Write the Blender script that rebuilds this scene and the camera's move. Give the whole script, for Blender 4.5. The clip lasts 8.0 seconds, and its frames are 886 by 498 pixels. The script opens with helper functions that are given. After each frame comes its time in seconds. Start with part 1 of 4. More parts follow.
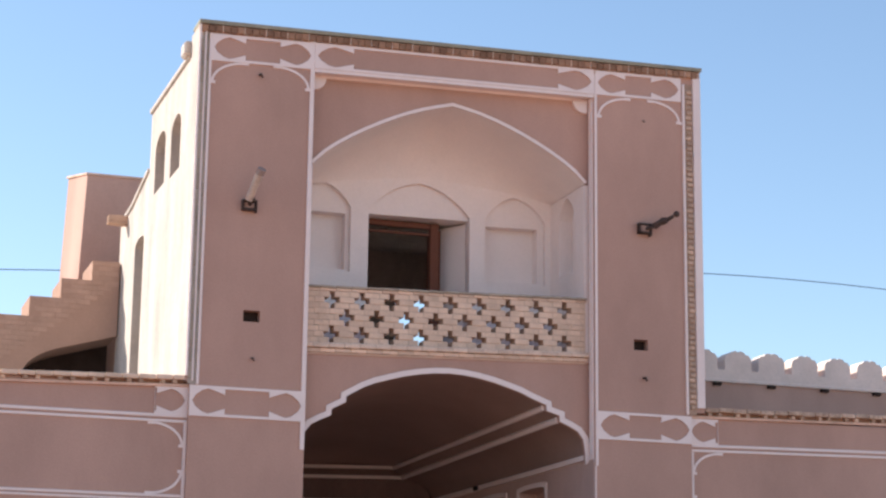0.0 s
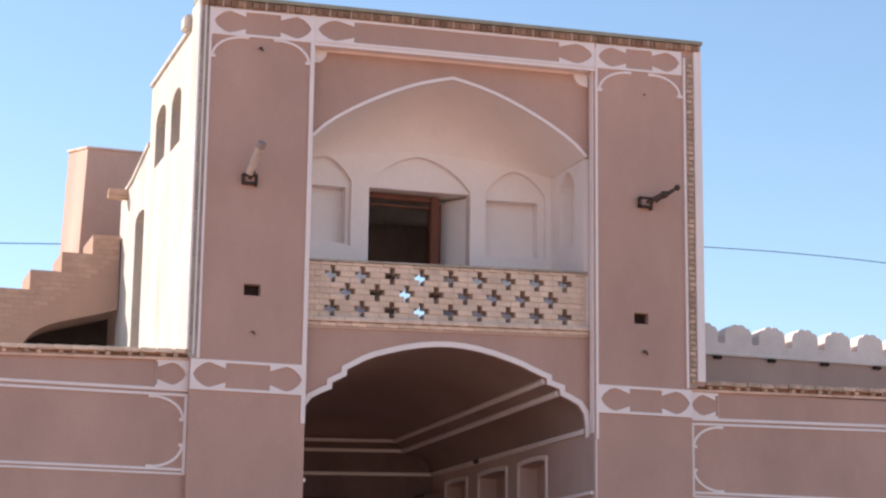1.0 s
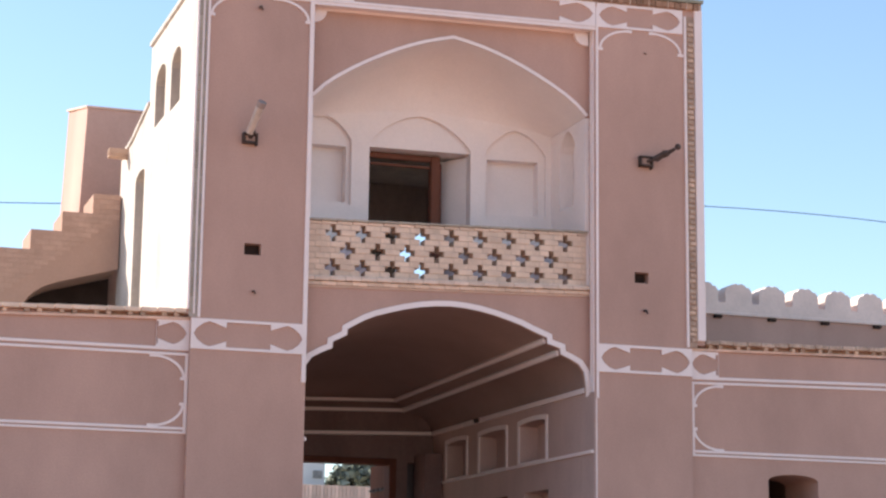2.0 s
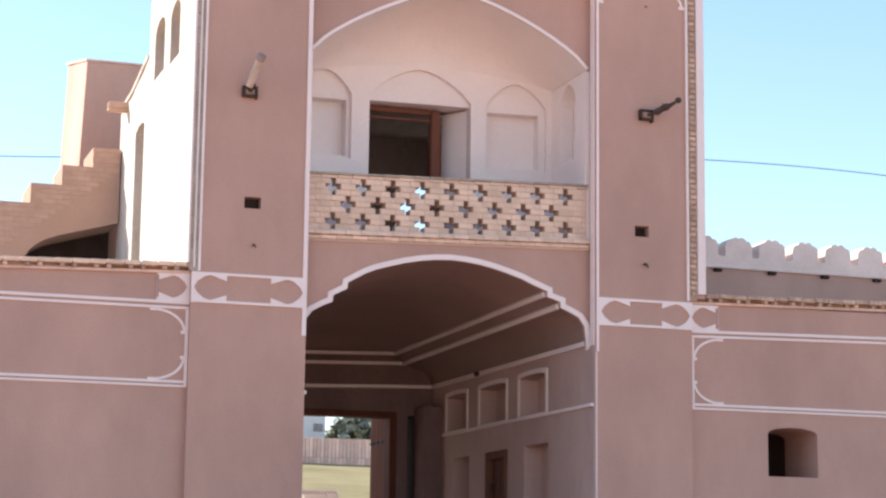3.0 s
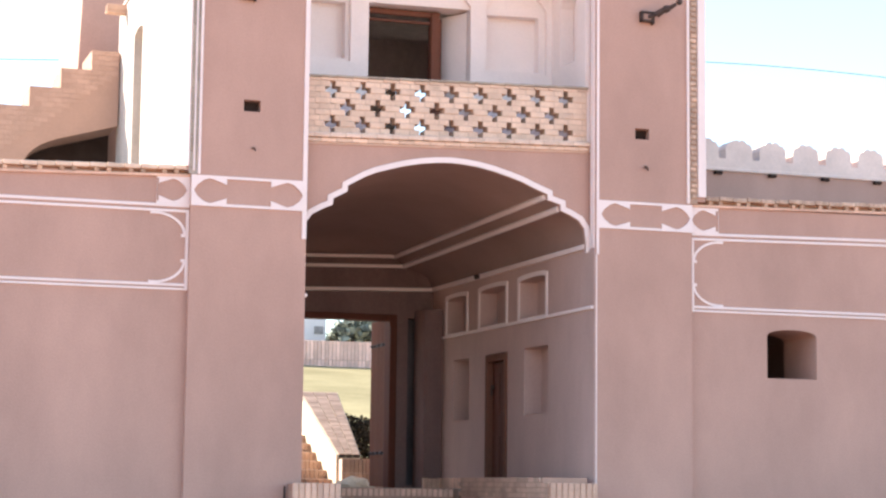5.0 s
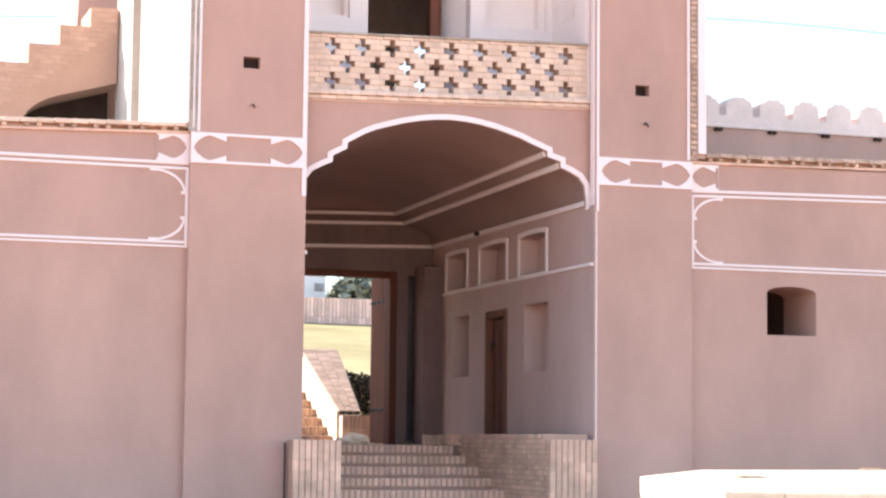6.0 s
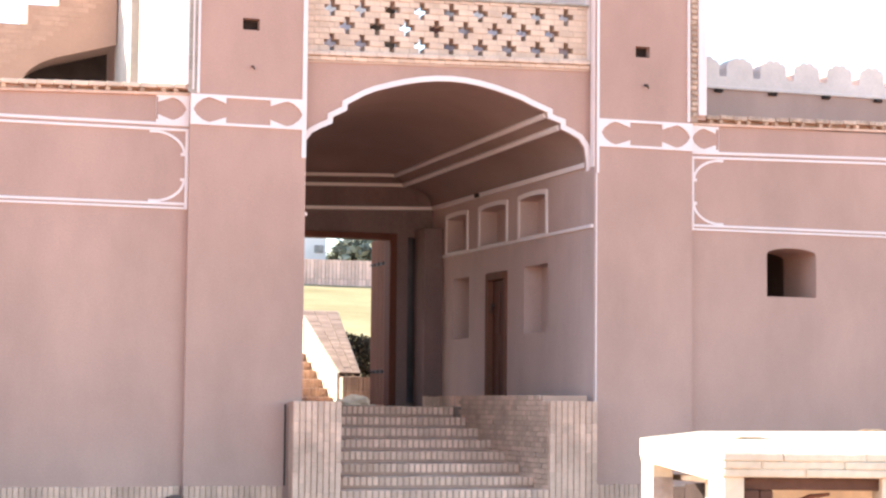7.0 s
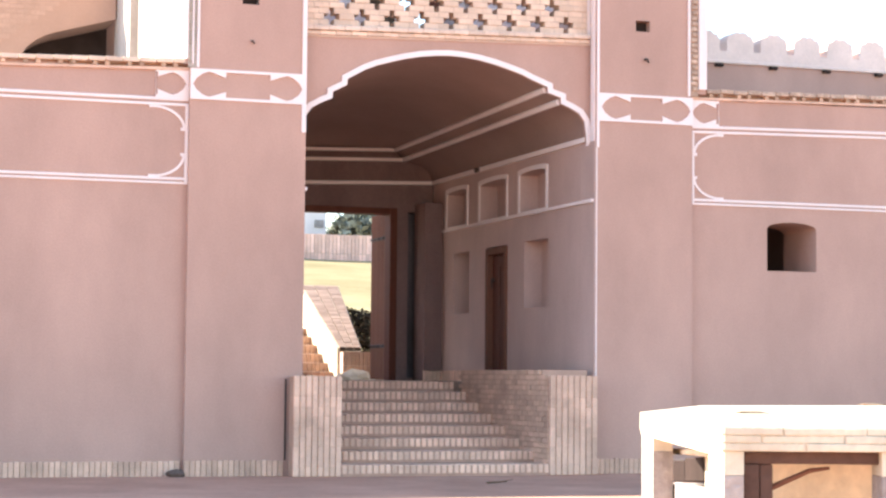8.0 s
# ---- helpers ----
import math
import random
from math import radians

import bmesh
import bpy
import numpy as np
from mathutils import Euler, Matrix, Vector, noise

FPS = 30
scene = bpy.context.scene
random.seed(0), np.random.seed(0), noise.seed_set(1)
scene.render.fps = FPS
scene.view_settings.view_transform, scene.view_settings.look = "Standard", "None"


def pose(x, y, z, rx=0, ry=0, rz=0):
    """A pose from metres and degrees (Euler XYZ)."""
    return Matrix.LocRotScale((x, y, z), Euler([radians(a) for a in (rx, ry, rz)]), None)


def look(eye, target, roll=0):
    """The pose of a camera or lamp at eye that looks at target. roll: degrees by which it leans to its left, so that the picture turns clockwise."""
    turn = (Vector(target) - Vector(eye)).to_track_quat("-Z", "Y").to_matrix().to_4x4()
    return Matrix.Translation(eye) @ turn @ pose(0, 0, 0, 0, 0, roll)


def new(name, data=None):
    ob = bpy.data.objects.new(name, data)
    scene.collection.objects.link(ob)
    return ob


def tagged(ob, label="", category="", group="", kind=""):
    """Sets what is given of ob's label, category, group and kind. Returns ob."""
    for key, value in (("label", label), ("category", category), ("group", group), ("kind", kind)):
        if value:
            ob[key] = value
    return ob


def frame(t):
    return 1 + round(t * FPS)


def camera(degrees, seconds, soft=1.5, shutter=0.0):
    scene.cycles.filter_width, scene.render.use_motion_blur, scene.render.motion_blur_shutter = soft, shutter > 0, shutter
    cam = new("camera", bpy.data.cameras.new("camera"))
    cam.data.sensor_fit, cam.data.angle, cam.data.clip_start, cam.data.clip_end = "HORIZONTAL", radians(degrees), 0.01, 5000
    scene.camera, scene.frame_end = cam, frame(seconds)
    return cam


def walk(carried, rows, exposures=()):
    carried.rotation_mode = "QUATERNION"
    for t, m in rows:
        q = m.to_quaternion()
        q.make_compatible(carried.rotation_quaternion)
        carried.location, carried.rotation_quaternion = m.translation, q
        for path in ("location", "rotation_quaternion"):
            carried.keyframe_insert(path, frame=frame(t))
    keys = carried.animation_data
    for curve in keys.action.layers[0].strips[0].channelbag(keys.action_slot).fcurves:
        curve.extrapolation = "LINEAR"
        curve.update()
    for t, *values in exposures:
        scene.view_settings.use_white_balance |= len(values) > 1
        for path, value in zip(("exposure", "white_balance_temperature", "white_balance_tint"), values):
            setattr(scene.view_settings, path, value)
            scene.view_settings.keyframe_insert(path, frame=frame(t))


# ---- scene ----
cam = camera(25.19, 8.0, soft=2.4)
EYE = (-8.321, -24.455, 1.257)
# seconds, pan, pitch, roll: the camera stands on one spot and tilts down
ROWS = [
    (0.0, -18.508, 12.865, 0.742), (0.5, -18.504, 12.565, 0.745), (1.0, -18.502, 12.104, 0.731),
    (1.5, -18.503, 11.535, 0.715), (3.0, -18.515, 9.588, 0.705), (3.5, -18.526, 8.859, 0.688),
    (4.0, -18.532, 8.193, 0.667), (4.5, -18.538, 7.476, 0.655), (6.0, -18.559, 5.543, 0.592),
    (6.5, -18.566, 4.971, 0.582), (7.0, -18.569, 4.438, 0.562), (7.5, -18.570, 4.021, 0.530),
    (8.0, -18.571, 3.706, 0.516),
]
EXPOSURES = [(0.0, 0.66, 6500, 10), (1.0, 0.74, 6500, 10), (1.5, 0.82, 6500, 10), (3.0, 1.12, 6550, 10), (3.5, 1.27, 6580, 10),
             (4.0, 1.43, 6600, 10), (4.5, 1.57, 6640, 10), (6.0, 1.90, 6760, 10), (6.5, 1.97, 6800, 10), (7.0, 2.0, 6820, 10), (8.0, 2.0, 6820, 10)]
walk(cam, [(t, pose(*EYE, 90 + pitch, 0, pan) @ pose(0, 0, 0, 0, 0, roll)) for t, pan, pitch, roll in ROWS], EXPOSURES)

# ---- sky and sun ----
SUN_DIR = Vector((-0.69, 0.49, 0.535)).normalized()
world = bpy.data.worlds.new("sky")
scene.world = world
world.use_nodes = True
wn = world.node_tree.nodes
sky = wn.new("ShaderNodeTexSky")
sky.sky_type = 'NISHITA'
sky.sun_disc = False
sky.sun_elevation = math.asin(SUN_DIR.z)
sky.sun_rotation = math.atan2(SUN_DIR.x, SUN_DIR.y)
sky.dust_density = 0.15
sky.ozone_density = 1.6
wn["Background"].inputs["Strength"].default_value = 0.13
world.node_tree.links.new(sky.outputs["Color"], wn["Background"].inputs["Color"])
sun_data = bpy.data.lights.new("sun", 'SUN')
sun_data.energy = 4.6
sun_data.angle = radians(0.55)
sun_data.color = (1.0, 0.95, 0.87)
sun = new("sun", sun_data)
sun.matrix_world = look(SUN_DIR * 60, (0, 0, 0))


# ---- materials ----
def mat(name, color, rough=0.85, vary=0.12, scale=1.2, fine=40.0, bump=0.25, metal=0.0, tint=None, piece=0.0, streak=0.0, island=0.0):
    """A procedural surface: broad stains, fine grain, relief; piece: spread between objects."""
    m = bpy.data.materials.new(name)
    m.use_nodes = True
    nt = m.node_tree
    N, L = nt.nodes, nt.links
    b = N["Principled BSDF"]
    b.inputs["Roughness"].default_value = rough
    b.inputs["Metallic"].default_value = metal
    b.inputs["Specular IOR Level"].default_value = 0.5 if metal else 0.04
    co = N.new("ShaderNodeNewGeometry")
    big = N.new("ShaderNodeTexNoise")
    big.inputs["Scale"].default_value = scale
    big.inputs["Detail"].default_value = 6
    big.inputs["Roughness"].default_value = 0.62
    stretch = N.new("ShaderNodeMapping")
    stretch.inputs["Scale"].default_value = (1, 1, 1 - streak)
    L.new(co.outputs["Position"], stretch.inputs["Vector"])
    L.new(stretch.outputs["Vector"], big.inputs["Vector"])
    small = N.new("ShaderNodeTexNoise")
    small.inputs["Scale"].default_value = fine
    small.inputs["Detail"].default_value = 4
    L.new(co.outputs["Position"], small.inputs["Vector"])
    ramp = N.new("ShaderNodeMapRange")
    ramp.inputs["From Min"].default_value = 0.3
    ramp.inputs["From Max"].default_value = 0.7
    ramp.inputs["To Min"].default_value = 1 - vary
    ramp.inputs["To Max"].default_value = 1 + vary
    L.new(big.outputs["Fac"], ramp.inputs["Value"])
    ramp2 = N.new("ShaderNodeMapRange")
    ramp2.inputs["From Min"].default_value = 0.3
    ramp2.inputs["From Max"].default_value = 0.7
    ramp2.inputs["To Min"].default_value = 1 - vary * 0.4
    ramp2.inputs["To Max"].default_value = 1 + vary * 0.4
    L.new(small.outputs["Fac"], ramp2.inputs["Value"])
    mul = N.new("ShaderNodeMath")
    mul.operation = 'MULTIPLY'
    L.new(ramp.outputs["Result"], mul.inputs[0])
    L.new(ramp2.outputs["Result"], mul.inputs[1])
    last = mul
    for amount, node, out in ((piece, "ShaderNodeObjectInfo", "Random"), (island, "ShaderNodeNewGeometry", "Random Per Island")):
        if amount:
            info = N.new(node)
            pr = N.new("ShaderNodeMapRange")
            pr.inputs["To Min"].default_value = 1 - amount
            pr.inputs["To Max"].default_value = 1 + amount
            L.new(info.outputs[out], pr.inputs["Value"])
            m2 = N.new("ShaderNodeMath")
            m2.operation = 'MULTIPLY'
            L.new(last.outputs[0], m2.inputs[0])
            L.new(pr.outputs["Result"], m2.inputs[1])
            last = m2
    mixc = N.new("ShaderNodeMix")
    mixc.data_type = 'RGBA'
    mixc.inputs["A"].default_value = (*color, 1)
    mixc.inputs["B"].default_value = (*(tint or color), 1)
    L.new(big.outputs["Fac"], mixc.inputs["Factor"])
    sc = N.new("ShaderNodeVectorMath")
    sc.operation = 'SCALE'
    L.new(mixc.outputs["Result"], sc.inputs[0])
    L.new(last.outputs[0], sc.inputs["Scale"])
    L.new(sc.outputs["Vector"], b.inputs["Base Color"])
    bp = N.new("ShaderNodeBump")
    bp.inputs["Strength"].default_value = bump
    bp.inputs["Distance"].default_value = 0.02
    L.new(mul.outputs[0], bp.inputs["Height"])
    L.new(bp.outputs["Normal"], b.inputs["Normal"])
    return m


ADOBE = mat("straw_clay_render", (0.468, 0.302, 0.249), 0.92, 0.12, 0.55, 45, 0.4, tint=(0.545, 0.347, 0.283), streak=0.5)
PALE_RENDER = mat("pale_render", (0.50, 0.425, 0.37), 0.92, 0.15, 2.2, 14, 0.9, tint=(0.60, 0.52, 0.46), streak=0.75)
GYPSUM = mat("white_gypsum_trim", (0.87, 0.755, 0.725), 0.7, 0.05, 2.0, 50, 0.25)
WHITE = mat("white_gypsum_plaster", (0.88, 0.79, 0.76), 0.7, 0.06, 0.9, 30, 0.25, tint=(0.85, 0.755, 0.72))
BRICK = mat("buff_brick", (0.70, 0.515, 0.395), 0.9, 0.16, 3.0, 60, 0.5, tint=(0.77, 0.58, 0.45), piece=0.09)
BRICKS = mat("buff_brick_joined", (0.63, 0.415, 0.32), 0.9, 0.18, 3.0, 60, 0.5, tint=(0.70, 0.48, 0.375), island=0.18)
DARK_BRICK = mat("brown_brick", (0.27, 0.155, 0.11), 0.9, 0.25, 5.0, 50, 0.5, tint=(0.33, 0.20, 0.13), island=0.15, piece=0.25)
WORN_BRICK = mat("weathered_brick", (0.42, 0.285, 0.215), 0.95, 0.35, 6.0, 50, 0.7, tint=(0.58, 0.43, 0.33), piece=0.2, island=0.2)
GREY_LIME = mat("grey_lime_joint", (0.47, 0.41, 0.36), 0.95, 0.2, 5.0, 50, 0.5)
STAND_WOOD = mat("weathered_dark_wood", (0.13, 0.078, 0.062), 0.75, 0.25, 3.0, 40, 0.5, tint=(0.09, 0.052, 0.042), streak=0.6)
RED_BRICK = mat("orange_brick", (0.50, 0.32, 0.235), 0.9, 0.15, 3.0, 50, 0.5, piece=0.15, island=0.15)
MORTAR = mat("lime_mortar", (0.62, 0.455, 0.375), 0.95, 0.1, 4.0, 60, 0.4)
STEP_BRICK = mat("rosy_buff_brick", (0.66, 0.435, 0.33), 0.9, 0.2, 2.0, 60, 0.5, tint=(0.74, 0.50, 0.375), piece=0.12, island=0.12)
STEP_MORTAR = mat("rosy_mortar", (0.50, 0.315, 0.24), 0.95, 0.12, 4.0, 60, 0.4)
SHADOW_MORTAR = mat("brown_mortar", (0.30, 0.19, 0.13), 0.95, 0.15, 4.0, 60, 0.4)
WOOD = mat("brown_wood", (0.20, 0.083, 0.056), 0.6, 0.2, 1.5, 30, 0.4, tint=(0.16, 0.066, 0.044), streak=0.9)
OLD_WOOD = mat("old_gate_wood", (0.22, 0.098, 0.066), 0.7, 0.22, 2.0, 30, 0.4, tint=(0.16, 0.072, 0.048), streak=0.9)
IRON = mat("dark_iron", (0.075, 0.05, 0.042), 0.7, 0.3, 9, 60, 0.4, metal=0.3)
METAL = mat("pale_metal", (0.56, 0.45, 0.385), 0.5, 0.2, 9, 60, 0.2, metal=0.15)
# Near-black that stands in for shade in holes and under things.
DARK = mat("near_black_shade", (0.05, 0.035, 0.03), 0.95, 0.2, 3, 40, 0.2)
GROUND = mat("packed_earth", (0.50, 0.272, 0.185), 0.95, 0.16, 0.6, 12, 0.6, tint=(0.56, 0.335, 0.24))
GRASS = mat("dry_lawn", (0.28, 0.235, 0.12), 0.95, 0.2, 0.35, 14, 0.8, tint=(0.35, 0.285, 0.165))
LEAF = mat("tree_leaves", (0.24, 0.25, 0.20), 0.8, 0.3, 1.0, 10, 0.2, island=0.4)
BARK = mat("tree_bark", (0.13, 0.09, 0.06), 0.95, 0.25, 3, 20, 0.6)
LIMEWASH = mat("cream_limewash", (0.64, 0.55, 0.42), 0.9, 0.16, 4.0, 40, 0.7, tint=(0.74, 0.65, 0.51))
# Brown clay set darker than the outer render for the passage's shade.
SHADED_CLAY = mat("shaded_brown_clay", (0.30, 0.205, 0.178), 0.92, 0.08, 0.6, 26, 0.35, tint=(0.35, 0.24, 0.208))
# Plaster darkened in colour for the dim far end of the passage.
SHADE_PLASTER = mat("shade_darkened_plaster", (0.20, 0.13, 0.12), 0.92, 0.15, 1.2, 26, 0.35, tint=(0.25, 0.165, 0.153), streak=0.6)
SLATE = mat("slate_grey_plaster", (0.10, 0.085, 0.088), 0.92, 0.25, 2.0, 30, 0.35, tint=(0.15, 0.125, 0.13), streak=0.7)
PASSAGE = mat("greyish_passage_plaster", (0.52, 0.372, 0.328), 0.92, 0.1, 0.8, 30, 0.35, tint=(0.60, 0.43, 0.38), streak=0.5)
BED = mat("buff_joint_mortar", (0.60, 0.44, 0.34), 0.95, 0.12, 4.0, 60, 0.4)
PLAIN_GREY = mat("plain_grey", (0.33, 0.285, 0.265), 0.92, 0.25, 7.0, 50, 0.6, tint=(0.43, 0.37, 0.34))
DARK_WOOD = mat("dark_door_wood", (0.12, 0.042, 0.03), 0.6, 0.2, 1.5, 30, 0.4, tint=(0.16, 0.065, 0.045), streak=0.9)
PALE_BRICK = mat("pale_buff_brick", (0.70, 0.52, 0.41), 0.9, 0.14, 3.0, 60, 0.5, tint=(0.78, 0.60, 0.49), piece=0.12)
EDGE_MORTAR = mat("warm_joint_mortar", (0.40, 0.28, 0.215), 0.95, 0.2, 5.0, 60, 0.5)
CABLE = mat("cable_rubber", (0.05, 0.06, 0.09), 0.6, 0.1, 3, 30, 0.1)


# ---- mesh helpers ----
def part(name, bm, material, parent=None, label=""):
    """One mesh object from a bmesh."""
    me = bpy.data.meshes.new(name)
    bmesh.ops.recalc_face_normals(bm, faces=bm.faces[:])
    bm.to_mesh(me)
    bm.free()
    for m in (material if isinstance(material, (list, tuple)) else (material,)):
        me.materials.append(m)
    ob = new(name, me)
    ob.parent = parent
    if label:
        ob["label"] = label
    return ob


def thing(name, label, category, at=(0, 0, 0), group="", kind=""):
    ob = new(name)
    ob.location = at
    ob.empty_display_size = 0.2
    bpy.context.view_layer.update()
    return tagged(ob, label, category, group, kind)


def under(ob, parent):
    """Parent ob, whose mesh is in world metres, to an Empty that stands elsewhere."""
    ob.parent = parent
    ob.matrix_parent_inverse = Matrix.Translation(-parent.location)
    return ob


def box(bm, x0, x1, y0, y1, z0, z1, bevel=0.0):
    vs = [bm.verts.new(p) for p in ((x0, y0, z0), (x1, y0, z0), (x1, y1, z0), (x0, y1, z0),
                                    (x0, y0, z1), (x1, y0, z1), (x1, y1, z1), (x0, y1, z1))]
    fs = [bm.faces.new([vs[i] for i in q]) for q in ((0, 3, 2, 1), (4, 5, 6, 7), (0, 1, 5, 4), (1, 2, 6, 5), (2, 3, 7, 6), (3, 0, 4, 7))]
    if bevel:
        es = list({e for f in fs for e in f.edges})
        bmesh.ops.bevel(bm, geom=es, offset=bevel, segments=1, affect='EDGES')
    return vs


def plate(bm, outer, d0, d1, holes=(), side='y'):
    """A slab with holes: a polygon in (x, z) spread from y = d0 to d1, or for side 'x' in (y, z) spread from x = d0 to d1, or 'z' in (x, y)."""
    from mathutils.geometry import tessellate_polygon
    loops = [list(outer)] + [list(h) for h in holes]
    flat = [p for l in loops for p in l]
    tris = tessellate_polygon([[Vector((p[0], p[1], 0)) for p in l] for l in loops])

    def at(p, d):
        return {'y': (p[0], d, p[1]), 'x': (d, p[0], p[1]), 'z': (p[0], p[1], d)}[side]
    a = [bm.verts.new(at(p, d0)) for p in flat]
    b = [bm.verts.new(at(p, d1)) for p in flat]
    for t in tris:
        bm.faces.new([a[i] for i in t])
        bm.faces.new([b[i] for i in reversed(t)])
    base = 0
    for l in loops:
        n = len(l)
        for i in range(n):
            j = (i + 1) % n
            bm.faces.new((a[base + i], a[base + j], b[base + j], b[base + i]))
        base += n


def ribbon(line, width, inward=1.0):
    """The polygon of a band of that width along an open line of 2D points; inward 1: on its left side, 0.5: both sides."""
    out = []
    n = len(line)
    left, right = [], []
    for i, p in enumerate(line):
        p = Vector(p)
        d = Vector((0, 0))
        if i > 0:
            d += (p - Vector(line[i - 1])).normalized()
        if i < n - 1:
            d += (Vector(line[i + 1]) - p).normalized()
        d.normalize()
        nrm = Vector((-d.y, d.x))
        seg = (Vector(line[min(i + 1, n - 1)]) - Vector(line[max(i - 1, 0)]))
        k = 1.0
        if 0 < i < n - 1:
            e = (p - Vector(line[i - 1])).normalized()
            k = 1 / max(0.5, abs(Vector((-e.y, e.x)).dot(nrm)))
        left.append(p + nrm * width * inward * k)
        right.append(p - nrm * width * (1 - inward) * k)
    return [tuple(p) for p in left] + [tuple(p) for p in reversed(right)]


def arc(cx, cz, r, a0, a1, n=10, rz=None):
    return [(cx + r * math.cos(radians(a0 + (a1 - a0) * i / n)), cz + (rz or r) * math.sin(radians(a0 + (a1 - a0) * i / n))) for i in range(n + 1)]


def tube(bm, p0, p1, r0, r1=None, n=10):
    """A tapered round bar between two points."""
    p0, p1 = Vector(p0), Vector(p1)
    r1 = r0 if r1 is None else r1
    q = (p1 - p0).to_track_quat('Z', 'Y').to_matrix()
    rings = []
    for p, r in ((p0, r0), (p1, r1)):
        rings.append([bm.verts.new(p + q @ Vector((r * math.cos(2 * math.pi * i / n), r * math.sin(2 * math.pi * i / n), 0))) for i in range(n)])
    for i in range(n):
        j = (i + 1) % n
        bm.faces.new((rings[0][i], rings[0][j], rings[1][j], rings[1][i]))
    bm.faces.new(list(reversed(rings[0])))
    bm.faces.new(rings[1])


BRICK_MESHES = {}


def brick(parent, x, y, z, w, d, h, material=None, name="brick"):
    """One brick as an object of its own, its lower front left corner at (x, y, z); alike bricks share a mesh."""
    key = (round(w, 3), round(d, 3), round(h, 3), (material or BRICK).name)
    if key not in BRICK_MESHES:
        bm = bmesh.new()
        box(bm, 0, key[0], 0, key[1], 0, key[2], min(0.006, key[2] * 0.12))
        me = bpy.data.meshes.new("brick")
        bmesh.ops.recalc_face_normals(bm, faces=bm.faces[:])
        bm.to_mesh(me)
        bm.free()
        me.materials.append(material or BRICK)
        BRICK_MESHES[key] = me
    ob = new(name, BRICK_MESHES[key])
    ob.location = (x, y, z)
    ob.parent = parent
    return ob


# ---- ground: one sheet to the horizon, rising behind the gatehouse ----
def ground_height(x, y):
    if y < 6.95:
        return 0.0
    if y < 10:
        return 1.18
    h = 1.18 + 3.7 * min(1.0, (y - 10) / 25.0) ** 0.9
    return h + (min(y, 400) - 35) * 0.02 if y > 35 else h


bm = bmesh.new()
xs = [-1500, -500, -150, -60, -30] + [-20 + 1.5 * i for i in range(31)] + [30, 45, 80, 160, 500, 1500]
ys = [-1500, -500, -150, -60] + [-40 + 2 * i for i in range(20)] + [0, 2, 4, 6.9, 6.96, 8, 9, 10, 11.5, 13, 15, 18, 21, 24, 27, 30, 33, 35, 40, 60, 120, 400, 1500]
grid = [[bm.verts.new((x, y, ground_height(x, y) + (0.05 * noise.noise((x * 0.3, y * 0.3, 0)) if y > 10.5 else 0))) for x in xs] for y in ys]
for j in range(len(ys) - 1):
    for i in range(len(xs) - 1):
        f = bm.faces.new((grid[j][i], grid[j][i + 1], grid[j + 1][i + 1], grid[j + 1][i]))
        f.material_index = 1 if ys[j] >= 10 else 0
ground = part("ground", bm, (GROUND, GRASS))
tagged(ground, "packed earth forecourt in front, dry yellow-green lawn rising behind", "ground", kind="structure")

# ---- gatehouse: dimensions ----
TL, TR = -3.54, 3.68          # tower's outer edges above the wings
PL, PR = -3.475, 3.475        # its edges below
JL, JR = -1.97, 2.05          # inner edges of the side bays
TOP = 10.0
BAY = 0.2                     # the middle bay is set back by this
PW_OUT = 2.43                 # outer face of the passage's right wall
MID = (JL + JR) / 2


def lean(x):
    """The middle bay's courses rise slightly to one side."""
    return 0.03 * (x - MID)


def tops(x):
    """So does the tower's crest."""
    return 0.022 * (x - MID)


gatehouse = thing("gatehouse", "tall clay-rendered gatehouse with white gypsum trim and arched balcony", "building")


def gp(name, bm, material, label=""):
    return under(part(name, bm, material, None, label), gatehouse)


# side bays of the front
bm = bmesh.new()
plate(bm, [(PL, 0), (JL, 0), (JL, TOP - 0.12 + tops(JL)), (TL, TOP - 0.12 + tops(TL)), (TL, 5.16), (PL, 5.16)], 0.0, 0.45,
      [[(-2.82, 5.97), (-2.60, 5.97), (-2.60, 6.12), (-2.82, 6.12)]])
gp("front_wall", bm, ADOBE)
bm = bmesh.new()
plate(bm, [(JR, 0), (PR, 0), (PR, 5.16), (TR, 5.16), (TR, TOP - 0.12 + tops(TR)), (JR, TOP - 0.12 + tops(JR))], 0.0, 0.45,
      [[(2.63, 5.97), (2.84, 5.97), (2.84, 6.12), (2.63, 6.12)]])
gp("front_wall", bm, ADOBE)
# The holes' inner shade is a near-black block set into each.
for hx in (-2.71, 2.735):
    bm = bmesh.new()
    box(bm, hx - 0.2, hx + 0.2, 0.452, 0.5, 5.9, 6.2)
    box(bm, hx - 0.104, hx + 0.104, 0.13, 0.45, 5.974, 6.116)
    gp("drain_back", bm, DARK, "near-black block filling a square drain hole for its shade")

# lower arch: half profile out from the crown
HALF = [(0.0, 5.505), (0.2, 5.495), (0.4, 5.47), (0.62, 5.425), (0.8, 5.375), (1.0, 5.315), (1.15, 5.25), (1.38, 5.14), (1.385, 5.062),
        (1.57, 4.985), (1.575, 4.903), (1.71, 4.845), (1.84, 4.775), (1.92, 4.665), (1.945, 4.5), (1.95, 4.36)]


def arch_lean(x):
    """Only the stepped shoulders of the lower arch follow the slope."""
    return lean(x) * max(0.0, min(1.0, (abs(x - MID) - 1.15) / 0.4))


